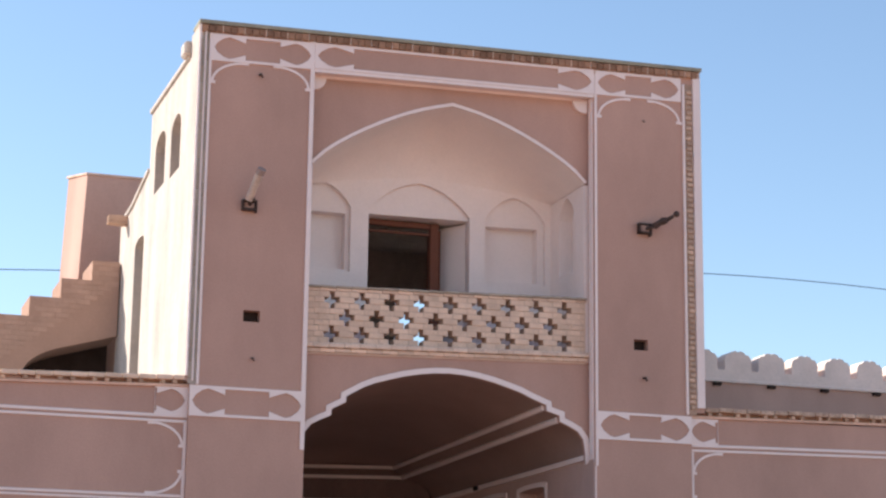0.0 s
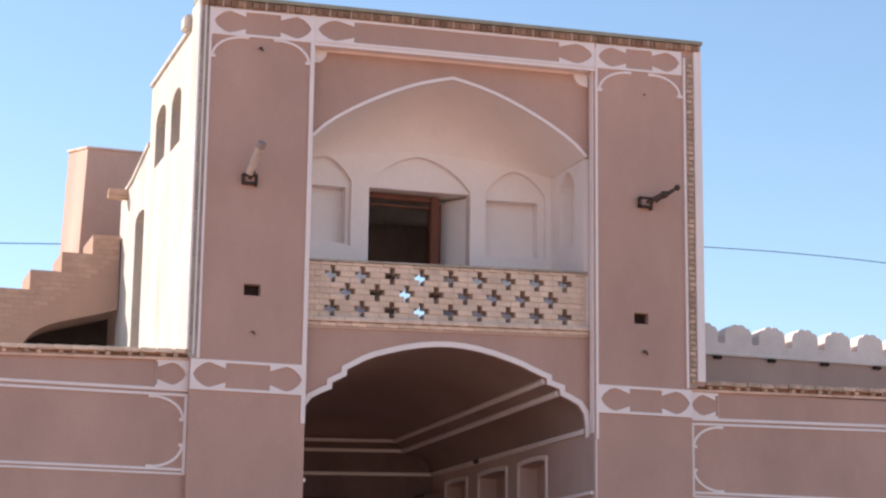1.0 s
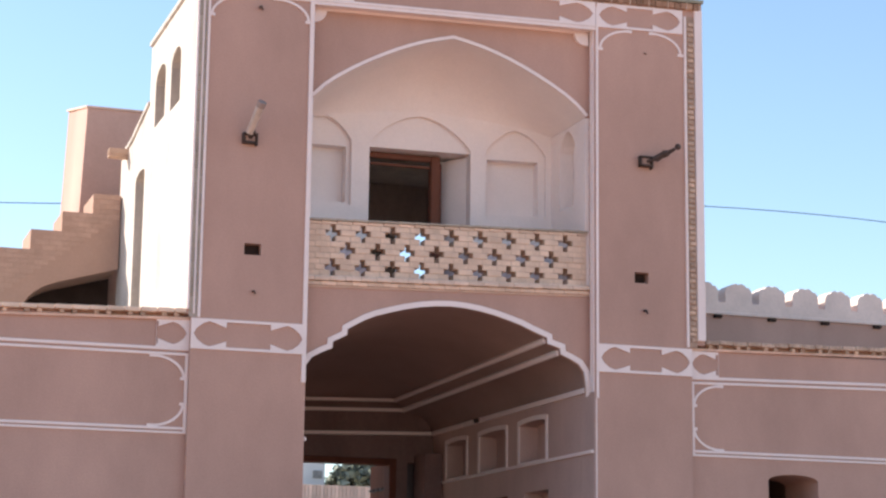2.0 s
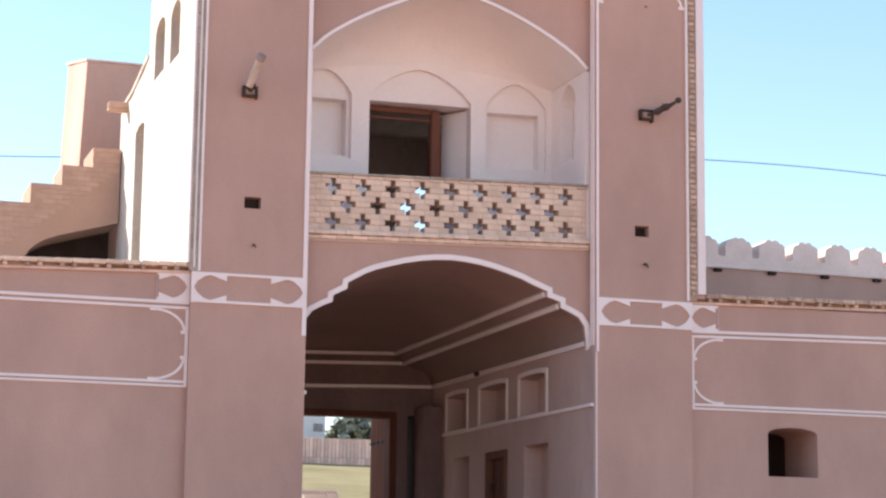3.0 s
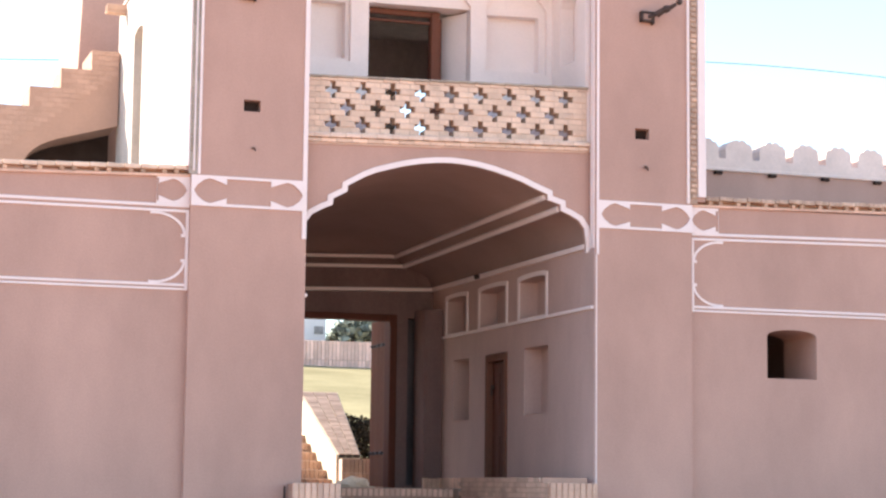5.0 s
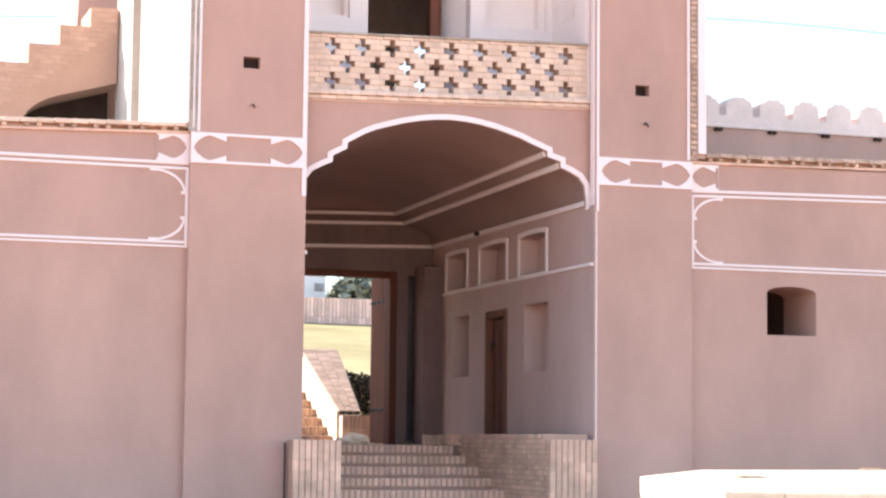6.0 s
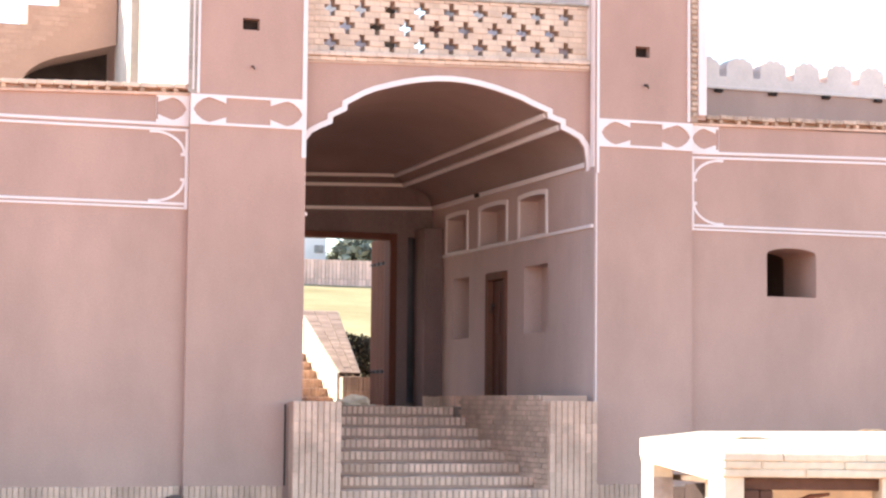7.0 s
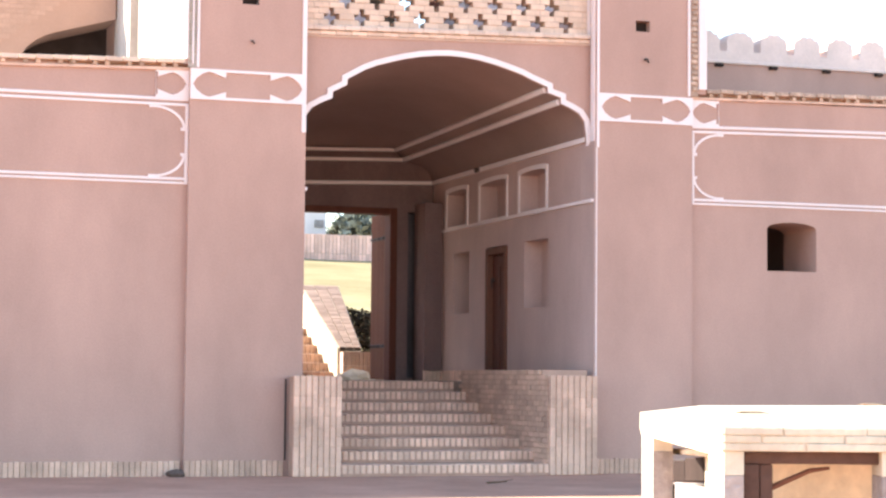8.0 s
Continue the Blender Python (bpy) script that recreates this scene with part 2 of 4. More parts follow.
LOW = [(MID - x * 1.025, z + arch_lean(MID - x)) for x, z in reversed(HALF)] + [(MID + x, z + arch_lean(MID + x)) for x, z in HALF[1:]]
bm = bmesh.new()
z_floor = 5.72
plate(bm, [(JL, LOW[0][1])] + LOW + [(JR, LOW[-1][1]), (JR, z_floor + lean(JR)), (JL, z_floor + lean(JL))], BAY, BAY + 0.05)
gp("lower_spandrel", bm, ADOBE)
bm = bmesh.new()
plate(bm, ribbon(LOW, 0.072, 1.0), BAY - 0.03, BAY)
gp("arch_trim", bm, GYPSUM)

# upper arch
UHALF = [(0.0, 9.205), (0.06, 9.19), (0.2, 9.16), (0.41, 9.105), (0.62, 9.035), (0.82, 8.955), (1.02, 8.865), (1.22, 8.765), (1.42, 8.655),
         (1.63, 8.525), (1.79, 8.405), (1.95, 8.245)]
UP = [(MID - x, z + lean(MID - x) * 0.8) for x, z in reversed(UHALF)] + [(MID + x, z + lean(MID + x) * 0.8) for x, z in UHALF[1:]]
bm = bmesh.new()
plate(bm, [(JL, UP[0][1])] + UP + [(JR, UP[-1][1]), (JR, TOP - 0.12 + tops(JR)), (JL, TOP - 0.12 + tops(JL))], BAY, 0.45)
gp("upper_spandrel", bm, ADOBE)
bm = bmesh.new()
plate(bm, ribbon(UP, 0.045, 1.0), BAY - 0.025, BAY)
gp("arch_trim", bm, GYPSUM)

# upright white strips beside the bay
for x0, x1, y0 in ((JL - 0.06, JL, -0.02), (JR + 0.006, JR + 0.045, -0.02)):
    bm = bmesh.new()
    box(bm, x0, x1, y0, 0.0, 4.36, 9.84, 0.006)
    gp("upright_trim", bm, GYPSUM)
bm = bmesh.new()
box(bm, JR - 0.022, JR, 0.03, BAY - 0.06, 4.45, 9.5)
box(bm, 1.99, JR - 0.031, BAY - 0.028, BAY + 0.03, 4.40, 4.75)
gp("upright_trim", bm, GYPSUM)
for x0, x1 in ((JR + 0.002, JR + 0.018),):
    bm = bmesh.new()
    box(bm, x0, x1, -0.01, 0.0, 1.2, 4.36)
    gp("jamb_bead", bm, GYPSUM)


# fish-shaped cartouche bands
def fish_hole(x0, x1, z0, z1, head=0.42, ends=(True, True), b=0.035):
    """The hollow of a band: a fish-shaped head at each end and a plain length between."""
    zm, h = (z0 + z1) / 2, (z1 - z0) / 2 - b
    top = []
    if ends[0]:
        top += [(x0 + b, 0.0), (x0 + b + head * 0.1, 0.45), (x0 + b + head * 0.3, 0.85), (x0 + b + head * 0.48, 1.0), (x0 + b + head * 0.62, 0.9), (x0 + b + head, 0.55), (x0 + b + head, 1.0)]
    else:
        top += [(x0, 0.0), (x0, 1.0)]
    if ends[1]:
        top += [(x1 - b - head, 1.0), (x1 - b - head, 0.55), (x1 - b - head * 0.62, 0.9), (x1 - b - head * 0.48, 1.0), (x1 - b - head * 0.3, 0.85), (x1 - b - head * 0.1, 0.45), (x1 - b, 0.0)]
    else:
        top += [(x1, 1.0), (x1, 0.0)]
    low = [(x, -v) for x, v in reversed(top) if v > 0]
    return [(x, zm + v * h) for x, v in top + low]


def band(x0, x1, z0, z1, slope, y, head=0.42, ends=(True, True)):
    bm = bmesh.new()
    hole = fish_hole(x0, x1, z0, z1, head, ends)
    outer = [(x0, z0), (x1, z0), (x1, z1), (x0, z1)]
    if not ends[1]:
        hole = [(min(x, x1 - 0.002), z) for x, z in hole]
    if not ends[0]:
        hole = [(max(x, x0 + 0.002), z) for x, z in hole]
    sh = lambda l: [(x, z + slope(x)) for x, z in l]
    plate(bm, sh(outer), y - 0.022, y, [sh(hole)])
    return bm


flat = lambda x: 0.0
gp("cartouche_band", band(PL, JL - 0.02, 4.72, 5.11, flat, 0.0), GYPSUM)
gp("cartouche_band", band(JR + 0.04, PR, 4.72, 5.10, flat, 0.0), GYPSUM)
gp("cartouche_band", band(-3.37, JL - 0.02, 9.48, 9.85, tops, 0.0), GYPSUM)
gp("cartouche_band", band(JR + 0.02, 3.38, 9.50, 9.85, tops, 0.0), GYPSUM)
gp("cartouche_band", band(JL, JR, 9.50, 9.855, tops, 0.0, 0.5), GYPSUM)
bm = bmesh.new()
plate(bm, [(JL, 9.435 + tops(JL)), (JR, 9.435 + tops(JR)), (JR, 9.475 + tops(JR)), (JL, 9.475 + tops(JL))], BAY - 0.03, BAY)
plate(bm, [(JL, 9.452 + tops(JL)), (JR, 9.452 + tops(JR)), (JR, 9.498 + tops(JR)), (JL, 9.498 + tops(JL))], -0.012, 0.02)
plate(bm, [(JL, 9.468 + tops(JL)), (JR, 9.468 + tops(JR)), (JR, 9.498 + tops(JR)), (JL, 9.498 + tops(JL))], 0.065, BAY - 0.031)
gp("bay_line", bm, GYPSUM)
bm = bmesh.new()
plate(bm, [(JL, 9.50 + tops(JL)), (JR, 9.50 + tops(JR)), (JR, 9.88 + tops(JR)), (JL, 9.88 + tops(JL))], 0.0, BAY - 0.001)
gp("bay_header", bm, ADOBE)
for sx, xx in ((1, JL), (-1, JR - 0.035)):
    bm = bmesh.new()
    plate(bm, [(xx, 9.434 + tops(xx)), (xx, 9.26 + tops(xx))] + [(xx + sx * px, pz + tops(xx)) for px, pz in arc(0.04, 9.434, 0.17, -88, 0, 6)], BAY - 0.05, BAY)
    gp("corbel", bm, GYPSUM, "small rounded white corbel")


def corner_arc(x, z, sx, sz, w, h, y, slope=flat):
    """A hollow quarter-round fillet of trim with little stepped ends; (x, z) is the panel's corner."""
    bm = bmesh.new()
    line = [(x + sx * (w - (w - 0.02) * math.cos(a)), z + sz * (h - (h - 0.02) * math.sin(a))) for a in [radians(90 * i / 10) for i in range(11)]]
    line = [(px, pz + slope(px)) for px, pz in line]
    plate(bm, ribbon(line, 0.032, 0.5), y - 0.018, y)
    for px, pz in (line[0], line[-1]):
        plate(bm, [(px - 0.045, pz - 0.02), (px + 0.045, pz - 0.02), (px + 0.045, pz + 0.02), (px - 0.045, pz + 0.02)], y - 0.016, y)
    return bm


for x, sx in ((-3.37, 1), (JL - 0.06, -1), (JR + 0.05, 1), (3.37, -1)):
    gp("corner_fillet", corner_arc(x, 9.49, sx, -1, 0.46, 0.30, 0.0, tops), GYPSUM)


# frame of the tower: strips and stacked bricks
def strip(x0, x1, y0, y1, z0, z1, material, name):
    bm = bmesh.new()
    box(bm, x0, x1, y0, y1, z0, z1, 0.005)
    return gp(name, bm, material)


strip(-3.40, -3.365, -0.03, 0, 5.12, 9.78, GYPSUM, "edge_trim")
strip(TL, TL + 0.03, -0.035, 0, 5.22, 9.9, GYPSUM, "edge_trim")
strip(TL + 0.03, -3.40, -0.008, 0, 5.12, 9.8, GREY_LIME, "edge_recess")
strip(TL + 0.078, TL + 0.102, -0.03, -0.0085, 5.16, 9.85, GYPSUM, "edge_trim")
strip(3.40, 3.435, -0.03, 0, 5.12, 9.84, GYPSUM, "edge_trim")
strip(3.562, TR, -0.035, 0, 5.22, 9.95, GYPSUM, "edge_trim")
strip(3.435, 3.562, -0.008, 0, 5.12, 9.85, EDGE_MORTAR, "edge_recess")
GREY_BRICK = mat("grey_buff_brick", (0.40, 0.34, 0.28), 0.9, 0.12, 3.0, 60, 0.4, piece=0.12)
edge_left = strip(TL + 0.032, TL + 0.036, -0.012, -0.008, 5.2, 9.8, GYPSUM, "edge_course")
edge_right = strip(3.437, 3.441, -0.012, -0.008, 5.2, 9.8, GYPSUM, "edge_course")
z = 5.2
while z < 9.68:
    h = 0.205
    brick(edge_left, TL + 0.033, -0.028, z, 0.042, 0.022, h - 0.014, GREY_BRICK)
    brick(edge_left, TL + 0.105, -0.02, z + 0.1, 0.03, 0.014, h - 0.014, GREY_BRICK)
    z += h
z = 5.2
k = 0
while z < 9.74:
    brick(edge_right, 3.448 if k % 2 else 3.462, -0.03, z, 0.088, 0.025, 0.05, WORN_BRICK)
    z += 0.075
    k += 1

# crest of the tower: brick cornice and coping
bm = bmesh.new()
plate(bm, [(TL, 9.86 + tops(TL)), (TR, 9.86 + tops(TR)), (TR, 9.97 + tops(TR)), (TL, 9.97 + tops(TL))], -0.015, 0.3)
crest = gp("crest_cornice", bm, MORTAR)
x = TL + 0.03
k = 0
while x < TR - 0.08:
    brick(crest, x, -0.05 - 0.006 * (k % 2), 9.868 + tops(x + 0.05) - 0.006 * (k % 3 == 1), 0.088 if k % 3 else 0.082, 0.05, 0.088, DARK_BRICK)
    if k % 3 == 2:
        brick(crest, x + 0.09, -0.058, 9.862 + tops(x + 0.1), 0.014, 0.05, 0.1, PALE_BRICK)
    x += 0.091 if k % 3 != 2 else 0.108
    k += 1
bm = bmesh.new()
plate(bm, [(TL - 0.008, 9.965 + tops(TL)), (TR + 0.008, 9.965 + tops(TR)), (TR + 0.008, 10.015 + tops(TR)), (TL - 0.008, 10.015 + tops(TL))], -0.07, 0.36)
gp("coping", bm, mat("weathered_coping", (0.33, 0.31, 0.24), 0.95, 0.2, 3, 40, 0.5), "weathered greenish coping")

# flanks, back and roof of the tower
win1 = [(1.0, 8.2), (1.68, 8.2), (1.68, 8.82)] + arc(1.34, 8.82, 0.34, 0, 180, 8, 0.2)[1:-1] + [(1.0, 8.82)]
win2 = [(2.1, 8.25), (2.86, 8.25), (2.86, 8.88)] + arc(2.48, 8.88, 0.38, 0, 180, 8, 0.2)[1:-1] + [(2.1, 8.88)]
roof_door = [(3.5, 5.35), (4.25, 5.35), (4.25, 7.76)] + arc(3.875, 7.76, 0.375, 0, 180, 8, 0.09)[1:-1] + [(3.5, 7.76)]
FLANK = [(0.45, 0), (5.65, 0), (5.65, 8.42), (5.3, 8.42), (4.6, 8.5), (3.28, 8.74), (3.28, 9.64), (0.45, 9.66)]
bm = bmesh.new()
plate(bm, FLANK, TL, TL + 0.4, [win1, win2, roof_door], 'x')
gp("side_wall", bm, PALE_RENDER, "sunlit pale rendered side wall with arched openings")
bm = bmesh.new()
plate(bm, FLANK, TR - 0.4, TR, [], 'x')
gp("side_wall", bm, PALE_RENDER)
bm = bmesh.new()
box(bm, TL - 0.035, TL + 0.42, 0.5, 3.3, 9.57, 9.64, 0.01)
box(bm, TL - 0.10, TL + 0.3, 0.45, 0.72, 9.60, 9.80, 0.03)
gp("side_coping", bm, PALE_RENDER)
bm = bmesh.new()
box(bm, TL + 0.41, TR - 0.41, 5.3, 5.65, 5.6, 5.75)
plate(bm, [(TL + 0.4, 5.75), (TR - 0.4, 5.75), (TR - 0.4, 8.42), (TL + 0.4, 8.42)], 5.3, 5.65, [[(0.84, 5.8), (1.48, 5.8), (1.48, 7.62), (0.84, 7.62)]])
gp("back_wall", bm, PALE_RENDER)
bm = bmesh.new()
box(bm, TL + 0.41, TR - 0.41, 0.46, 3.27, 9.45, 9.6)
box(bm, TL + 0.41, TR - 0.41, 3.2, 5.62, 8.3, 8.41)
box(bm, TL + 0.41, TR - 0.41, 3.15, 3.26, 8.41, 9.44)
gp("roof", bm, PALE_RENDER)
# edge of the lower part of the flank, a rounded lip
bm = bmesh.new()
plate(bm, ribbon([(3.3, 8.71), (4.6, 8.48), (5.66, 8.41)], 0.05, 1.0), TL - 0.03, TL + 0.42, [], 'x')
gp("side_coping", bm, PALE_RENDER)
# wooden spout
bm = bmesh.new()
box(bm, TL - 0.30, TL + 0.1, 5.0, 5.16, 8.30, 8.34, 0.008)
box(bm, TL - 0.30, TL + 0.1, 5.0, 5.035, 8.341, 8.44, 0.008)
box(bm, TL - 0.30, TL + 0.1, 5.125, 5.16, 8.341, 8.44, 0.008)
gp("roof_spout", bm, mat("pale_spout_wood", (0.55, 0.36, 0.26), 0.8, 0.15, 3, 30, 0.3), "short wooden roof spout")

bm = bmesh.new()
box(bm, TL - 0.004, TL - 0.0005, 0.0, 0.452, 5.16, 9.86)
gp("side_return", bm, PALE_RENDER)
# Unseen walls added so that no sun leaks through the hollow sides.
bm = bmesh.new()
box(bm, TL, TL + 0.4, 5.652, 6.9, 0, 5.5)
box(bm, TL + 0.402, JL - 0.302, 6.5, 6.9, 0, 5.45)
gp("rear_flank", bm, PALE_RENDER)
bm = bmesh.new()
box(bm, TR - 0.4, TR, 5.652, 6.9, 0, 5.5)
box(bm, PW_OUT + 0.002, TR - 0.402, 6.5, 6.9, 0, 5.45)
box(bm, PW_OUT + 0.002, TR - 0.402, 0.46, 6.49, 5.46, 5.54)
gp("rear_flank", bm, PALE_RENDER)

# balcony room (iwan)
bm = bmesh.new()
FX = 1.98
SPR = lambda px: UP[0][1] + (UP[-1][1] - UP[0][1]) * (px - UP[0][0]) / (UP[-1][0] - UP[0][0])
sections = []
NS = 18
for i in range(NS + 1):
    s = i / NS
    s = 1 - (1 - s) ** 1.6
    y = 0.198 + 1.27 * s
    k = (1 - (0.985 * s) ** 2.3) ** (1 / 2.3)
    sections.append([bm.verts.new((px, y, SPR(px) - 0.003 + (pz - SPR(px)) * k)) for j, (px, pz) in enumerate(UP)])
for i in range(NS):
    for j in range(len(UP) - 1):
        f = bm.faces.new((sections[i][j], sections[i][j + 1], sections[i + 1][j + 1], sections[i + 1][j]))
        f.smooth = True
vault = gp("balcony_vault", bm, WHITE, "smooth white plaster half vault")
bm = bmesh.new()
box(bm, JL - 0.2, JR + 0.2, 0.45, 5.6, 5.61, 5.70)
gp("balcony_floor", bm, WHITE)


def pointed(x0, x1, z0, spring, apex, n=6):
    xm = (x0 + x1) / 2
    side = [(x1 + (xm - x1) * (i / n), spring + (apex - spring) * math.sin(math.pi / 2 * (i / n) ** 0.8) * (0.86 + 0.14 * i / n)) for i in range(n + 1)]
    return [(x0, z0), (x1, z0)] + side + [(2 * xm - px, pz) for px, pz in reversed(side[:-1])]


bm = bmesh.new()
plate(bm, [(JL - 0.1, 5.7), (-0.75, 5.7), (-0.75, 7.98)] + [p for p in reversed(pointed(-0.75, 0.75, 5.7, 7.98, 8.42)[3:-1])] + [(0.75, 7.98), (0.75, 5.7), (JR + 0.1, 5.7), (JR + 0.1, 8.6), (JL - 0.1, 8.6)],
      1.46, 1.52, [pointed(-1.86, -1.01, 7.06, 7.98, 8.32), pointed(0.98, 1.90, 7.08, 8.0, 8.34)])
gp("niche_screen", bm, WHITE)
bm = bmesh.new()
plate(bm, [(JL - 0.1, 5.7), (-0.75, 5.7), (-0.75, 7.93), (0.75, 7.95), (0.75, 5.7), (JR + 0.1, 5.7), (JR + 0.1, 8.6), (JL - 0.1, 8.6)], 1.525, 1.699,
      [[(-1.80, 7.10), (-1.07, 7.10), (-1.07, 7.9), (-1.80, 7.9)], [(1.02, 7.10), (1.80, 7.12), (1.80, 7.92), (1.02, 7.90)]])
gp("balcony_back_wall", bm, WHITE)
bm = bmesh.new()
plate(bm, [(JL - 0.1, 5.7), (-0.75, 5.7), (-0.75, 7.93), (0.75, 7.95), (0.75, 5.7), (JR + 0.1, 5.7), (JR + 0.1, 8.6), (JL - 0.1, 8.6)], 1.70, 1.9)
gp("balcony_back_wall", bm, WHITE)
for x0, x1, xi in ((0, 0, UP[0][0] + 0.005), (0, 0, UP[-1][0] - 0.005)):
    bm = bmesh.new()
    niche = pointed(0.56, 1.14, 7.13, 7.98, 8.24)
    plate(bm, [(0.21, 5.7), (1.46, 5.7), (1.46, SPR(xi) - 0.01), (0.21, SPR(xi) - 0.01)], min(xi, xi + (0.2 if xi > 0 else -0.2)), max(xi, xi + (0.2 if xi > 0 else -0.2)), [niche], 'x')
    box(bm, xi + (0.202 if xi > 0 else -0.3), xi + (0.3 if xi > 0 else -0.202), 0.46, 1.46, 5.7, 8.27)
    gp("balcony_side_wall", bm, WHITE)

# door to the upper room, with its dark interior
balcony_door = thing("door_1", "open brown wooden door frame at the back of the balcony", "door frame", (0, 1.8, 5.7), kind="structure")
for nm, b in (("jamb", (-0.745, -0.69, 1.72, 1.84, 5.7, 7.92)), ("jamb", (0.25, 0.38, 1.72, 1.84, 5.7, 7.92)), ("lintel", (-0.69, 0.25, 1.74, 1.82, 7.84, 7.92)), ("transom", (-0.69, 0.25, 1.75, 1.81, 7.74, 7.775))):
    bm = bmesh.new()
    box(bm, *b, 0.012)
    under(part(nm, bm, WOOD), balcony_door)
bm = bmesh.new()
box(bm, 0.385, 0.425, 1.78, 2.3, 5.72, 7.84, 0.01)
under(part("door_leaf", bm, DARK_WOOD), balcony_door)
bm = bmesh.new()
plate(bm, [(0.44, 2.1), (0.745, 1.62), (0.76, 1.95), (0.5, 2.15)], 5.7, 7.92, [], 'z')
gp("door_reveal", bm, WHITE)
bm = bmesh.new()
box(bm, -2.3, -2.2, 1.91, 5.29, 5.7, 8.29)
box(bm, 2.2, 2.3, 1.91, 5.29, 5.7, 8.29)
box(bm, -2.19, 2.19, 1.91, 3.1, 8.5, 8.56)
gp("room_wall", bm, mat("brown_room_plaster", (0.20, 0.13, 0.10), 0.95, 0.1, 1, 30, 0.2))

# pierced brick parapet of the balcony: a lattice of crosses
C, CZ = 0.0684, 0.0765
bm = bmesh.new()
plate(bm, [(JL, 5.70 + lean(JL)), (JR - 0.03, 5.70 + lean(JR)), (JR - 0.03, 5.725 + lean(JR)), (JL, 5.725 + lean(JL))], BAY - 0.02, 0.44)
parapet = gp("balcony_parapet", bm, MORTAR, "buff brick balcony parapet pierced with rows of crosses")
PX, PZ = JL + 0.071, 5.862


def open_cell(i, j):
    for row in range(3):
        cj = 1 + 3 * row
        off = 4 if row % 2 == 0 else 7
        n = 9 if row % 2 == 0 else 8
        for k in range(n):
            if abs(i - off - 6 * k) + abs(j - cj) <= 1:
                return True
    return False


bed = bmesh.new()
for j in range(9):
    i = -1
    while i < 57:
        if open_cell(i, j):
            i += 1
            continue
        n = 1
        limit = 3 if (i >= 0 or j % 2 == 0) else 2
        while n < limit and i + n < 57 and not open_cell(i + n, j):
            n += 1
        x = PX + i * C
        brick(parapet, x + 0.002, BAY + 0.003 * ((i * 7 + j * 3) % 3), PZ + j * CZ + lean(x + n * C / 2), n * C - 0.004, 0.20, CZ - 0.005)
        zb = PZ + j * CZ - 0.003 + lean(x + n * C / 2)
        box(bed, x, x + n * C, BAY + 0.007, BAY + 0.195, zb, zb + CZ)
        i += n
tagged(under(part("joint_mortar", bed, BED, None), gatehouse), kind="stuff")
# coping and base courses of the parapet
x = JL + 0.005
while x < JR - 0.06:
    w = min(0.208, JR - 0.032 - x)
    brick(parapet, x, BAY + 0.002, PZ + 9 * CZ + 0.001 + lean(x + w / 2), w, 0.2, 0.036, PALE_BRICK)
    brick(parapet, x, BAY - 0.025, PZ + 9 * CZ + 0.04 + lean(x + w / 2), w, 0.24, 0.028, GREY_BRICK)
    x += 0.213
for zz, yy, hh in ((5.728, BAY - 0.05, 0.05), (5.785, BAY - 0.09, 0.052), (5.842, BAY - 0.03, 0.018)):
    bm = bmesh.new()
    plate(bm, [(JL + 0.002, zz + lean(JL)), (JR - 0.031, zz + lean(JR)), (JR - 0.031, zz + hh + lean(JR)), (JL + 0.002, zz + hh + lean(JL))], yy + 0.006, BAY + 0.19)
    under(part("joint_mortar", bm, BED), gatehouse)
    x = JL + 0.004
    first = 0.103 if 5.75 < zz < 5.8 else 0.203
    while x < JR - 0.06:
        w = min(first, JR - 0.032 - x)
        brick(parapet, x, yy, zz + lean(x + 0.1), w, BAY + 0.2 - yy, hh, PALE_BRICK)
        x += first + 0.01
        first = 0.203

# wall lamps
lamp = thing("wall_lamp", "pale tubular floodlight on an iron bracket fixed to the wall", "wall lamp", (-2.80, 0, 7.5))
bm = bmesh.new()
for b in ((-2.90, -2.70, 7.535, 7.56), (-2.90, -2.70, 7.42, 7.445), (-2.90, -2.875, 7.445, 7.535), (-2.725, -2.70, 7.40, 7.535)):
    box(bm, b[0], b[1], -0.08, 0.0, b[2], b[3], 0.004)
tube(bm, (-2.8, -0.04, 7.5), (-2.78, -0.16, 7.56), 0.03)
under(part("bracket", bm, IRON), lamp)
bm = bmesh.new()
tube(bm, (-2.83, -0.13, 7.54), (-2.755, -0.37, 7.83), 0.05, 0.055, 14)
under(part("lamp_tube", bm, METAL), lamp)
bm = bmesh.new()
box(bm, -2.865, -2.735, -0.06, -0.002, 7.455, 7.525, 0.006)
under(part("socket", bm, mat("rusty_socket", (0.36, 0.24, 0.20), 0.8, 0.25, 9, 60, 0.4)), lamp)
bm = bmesh.new()
tube(bm, (-2.755, -0.37, 7.83), (-2.735, -0.42, 7.89), 0.057, 0.058, 14)
under(part("lamp_head", bm, mat("grey_lamp_head", (0.34, 0.26, 0.235), 0.5, 0.1, 4, 40, 0.1)), lamp)
lamp2 = thing("wall_lamp", "dark wrought-iron lamp arm on a bracket fixed to the wall", "wall lamp", (2.80, 0, 7.66))
bm = bmesh.new()
for b in ((2.69, 2.88, 7.72, 7.745), (2.69, 2.88, 7.60, 7.625), (2.69, 2.715, 7.60, 7.745), (2.86, 2.885, 7.57, 7.745)):
    box(bm, b[0], b[1], -0.09, 0.0, b[2], b[3], 0.004)
under(part("bracket", bm, IRON), lamp2)
bm = bmesh.new()
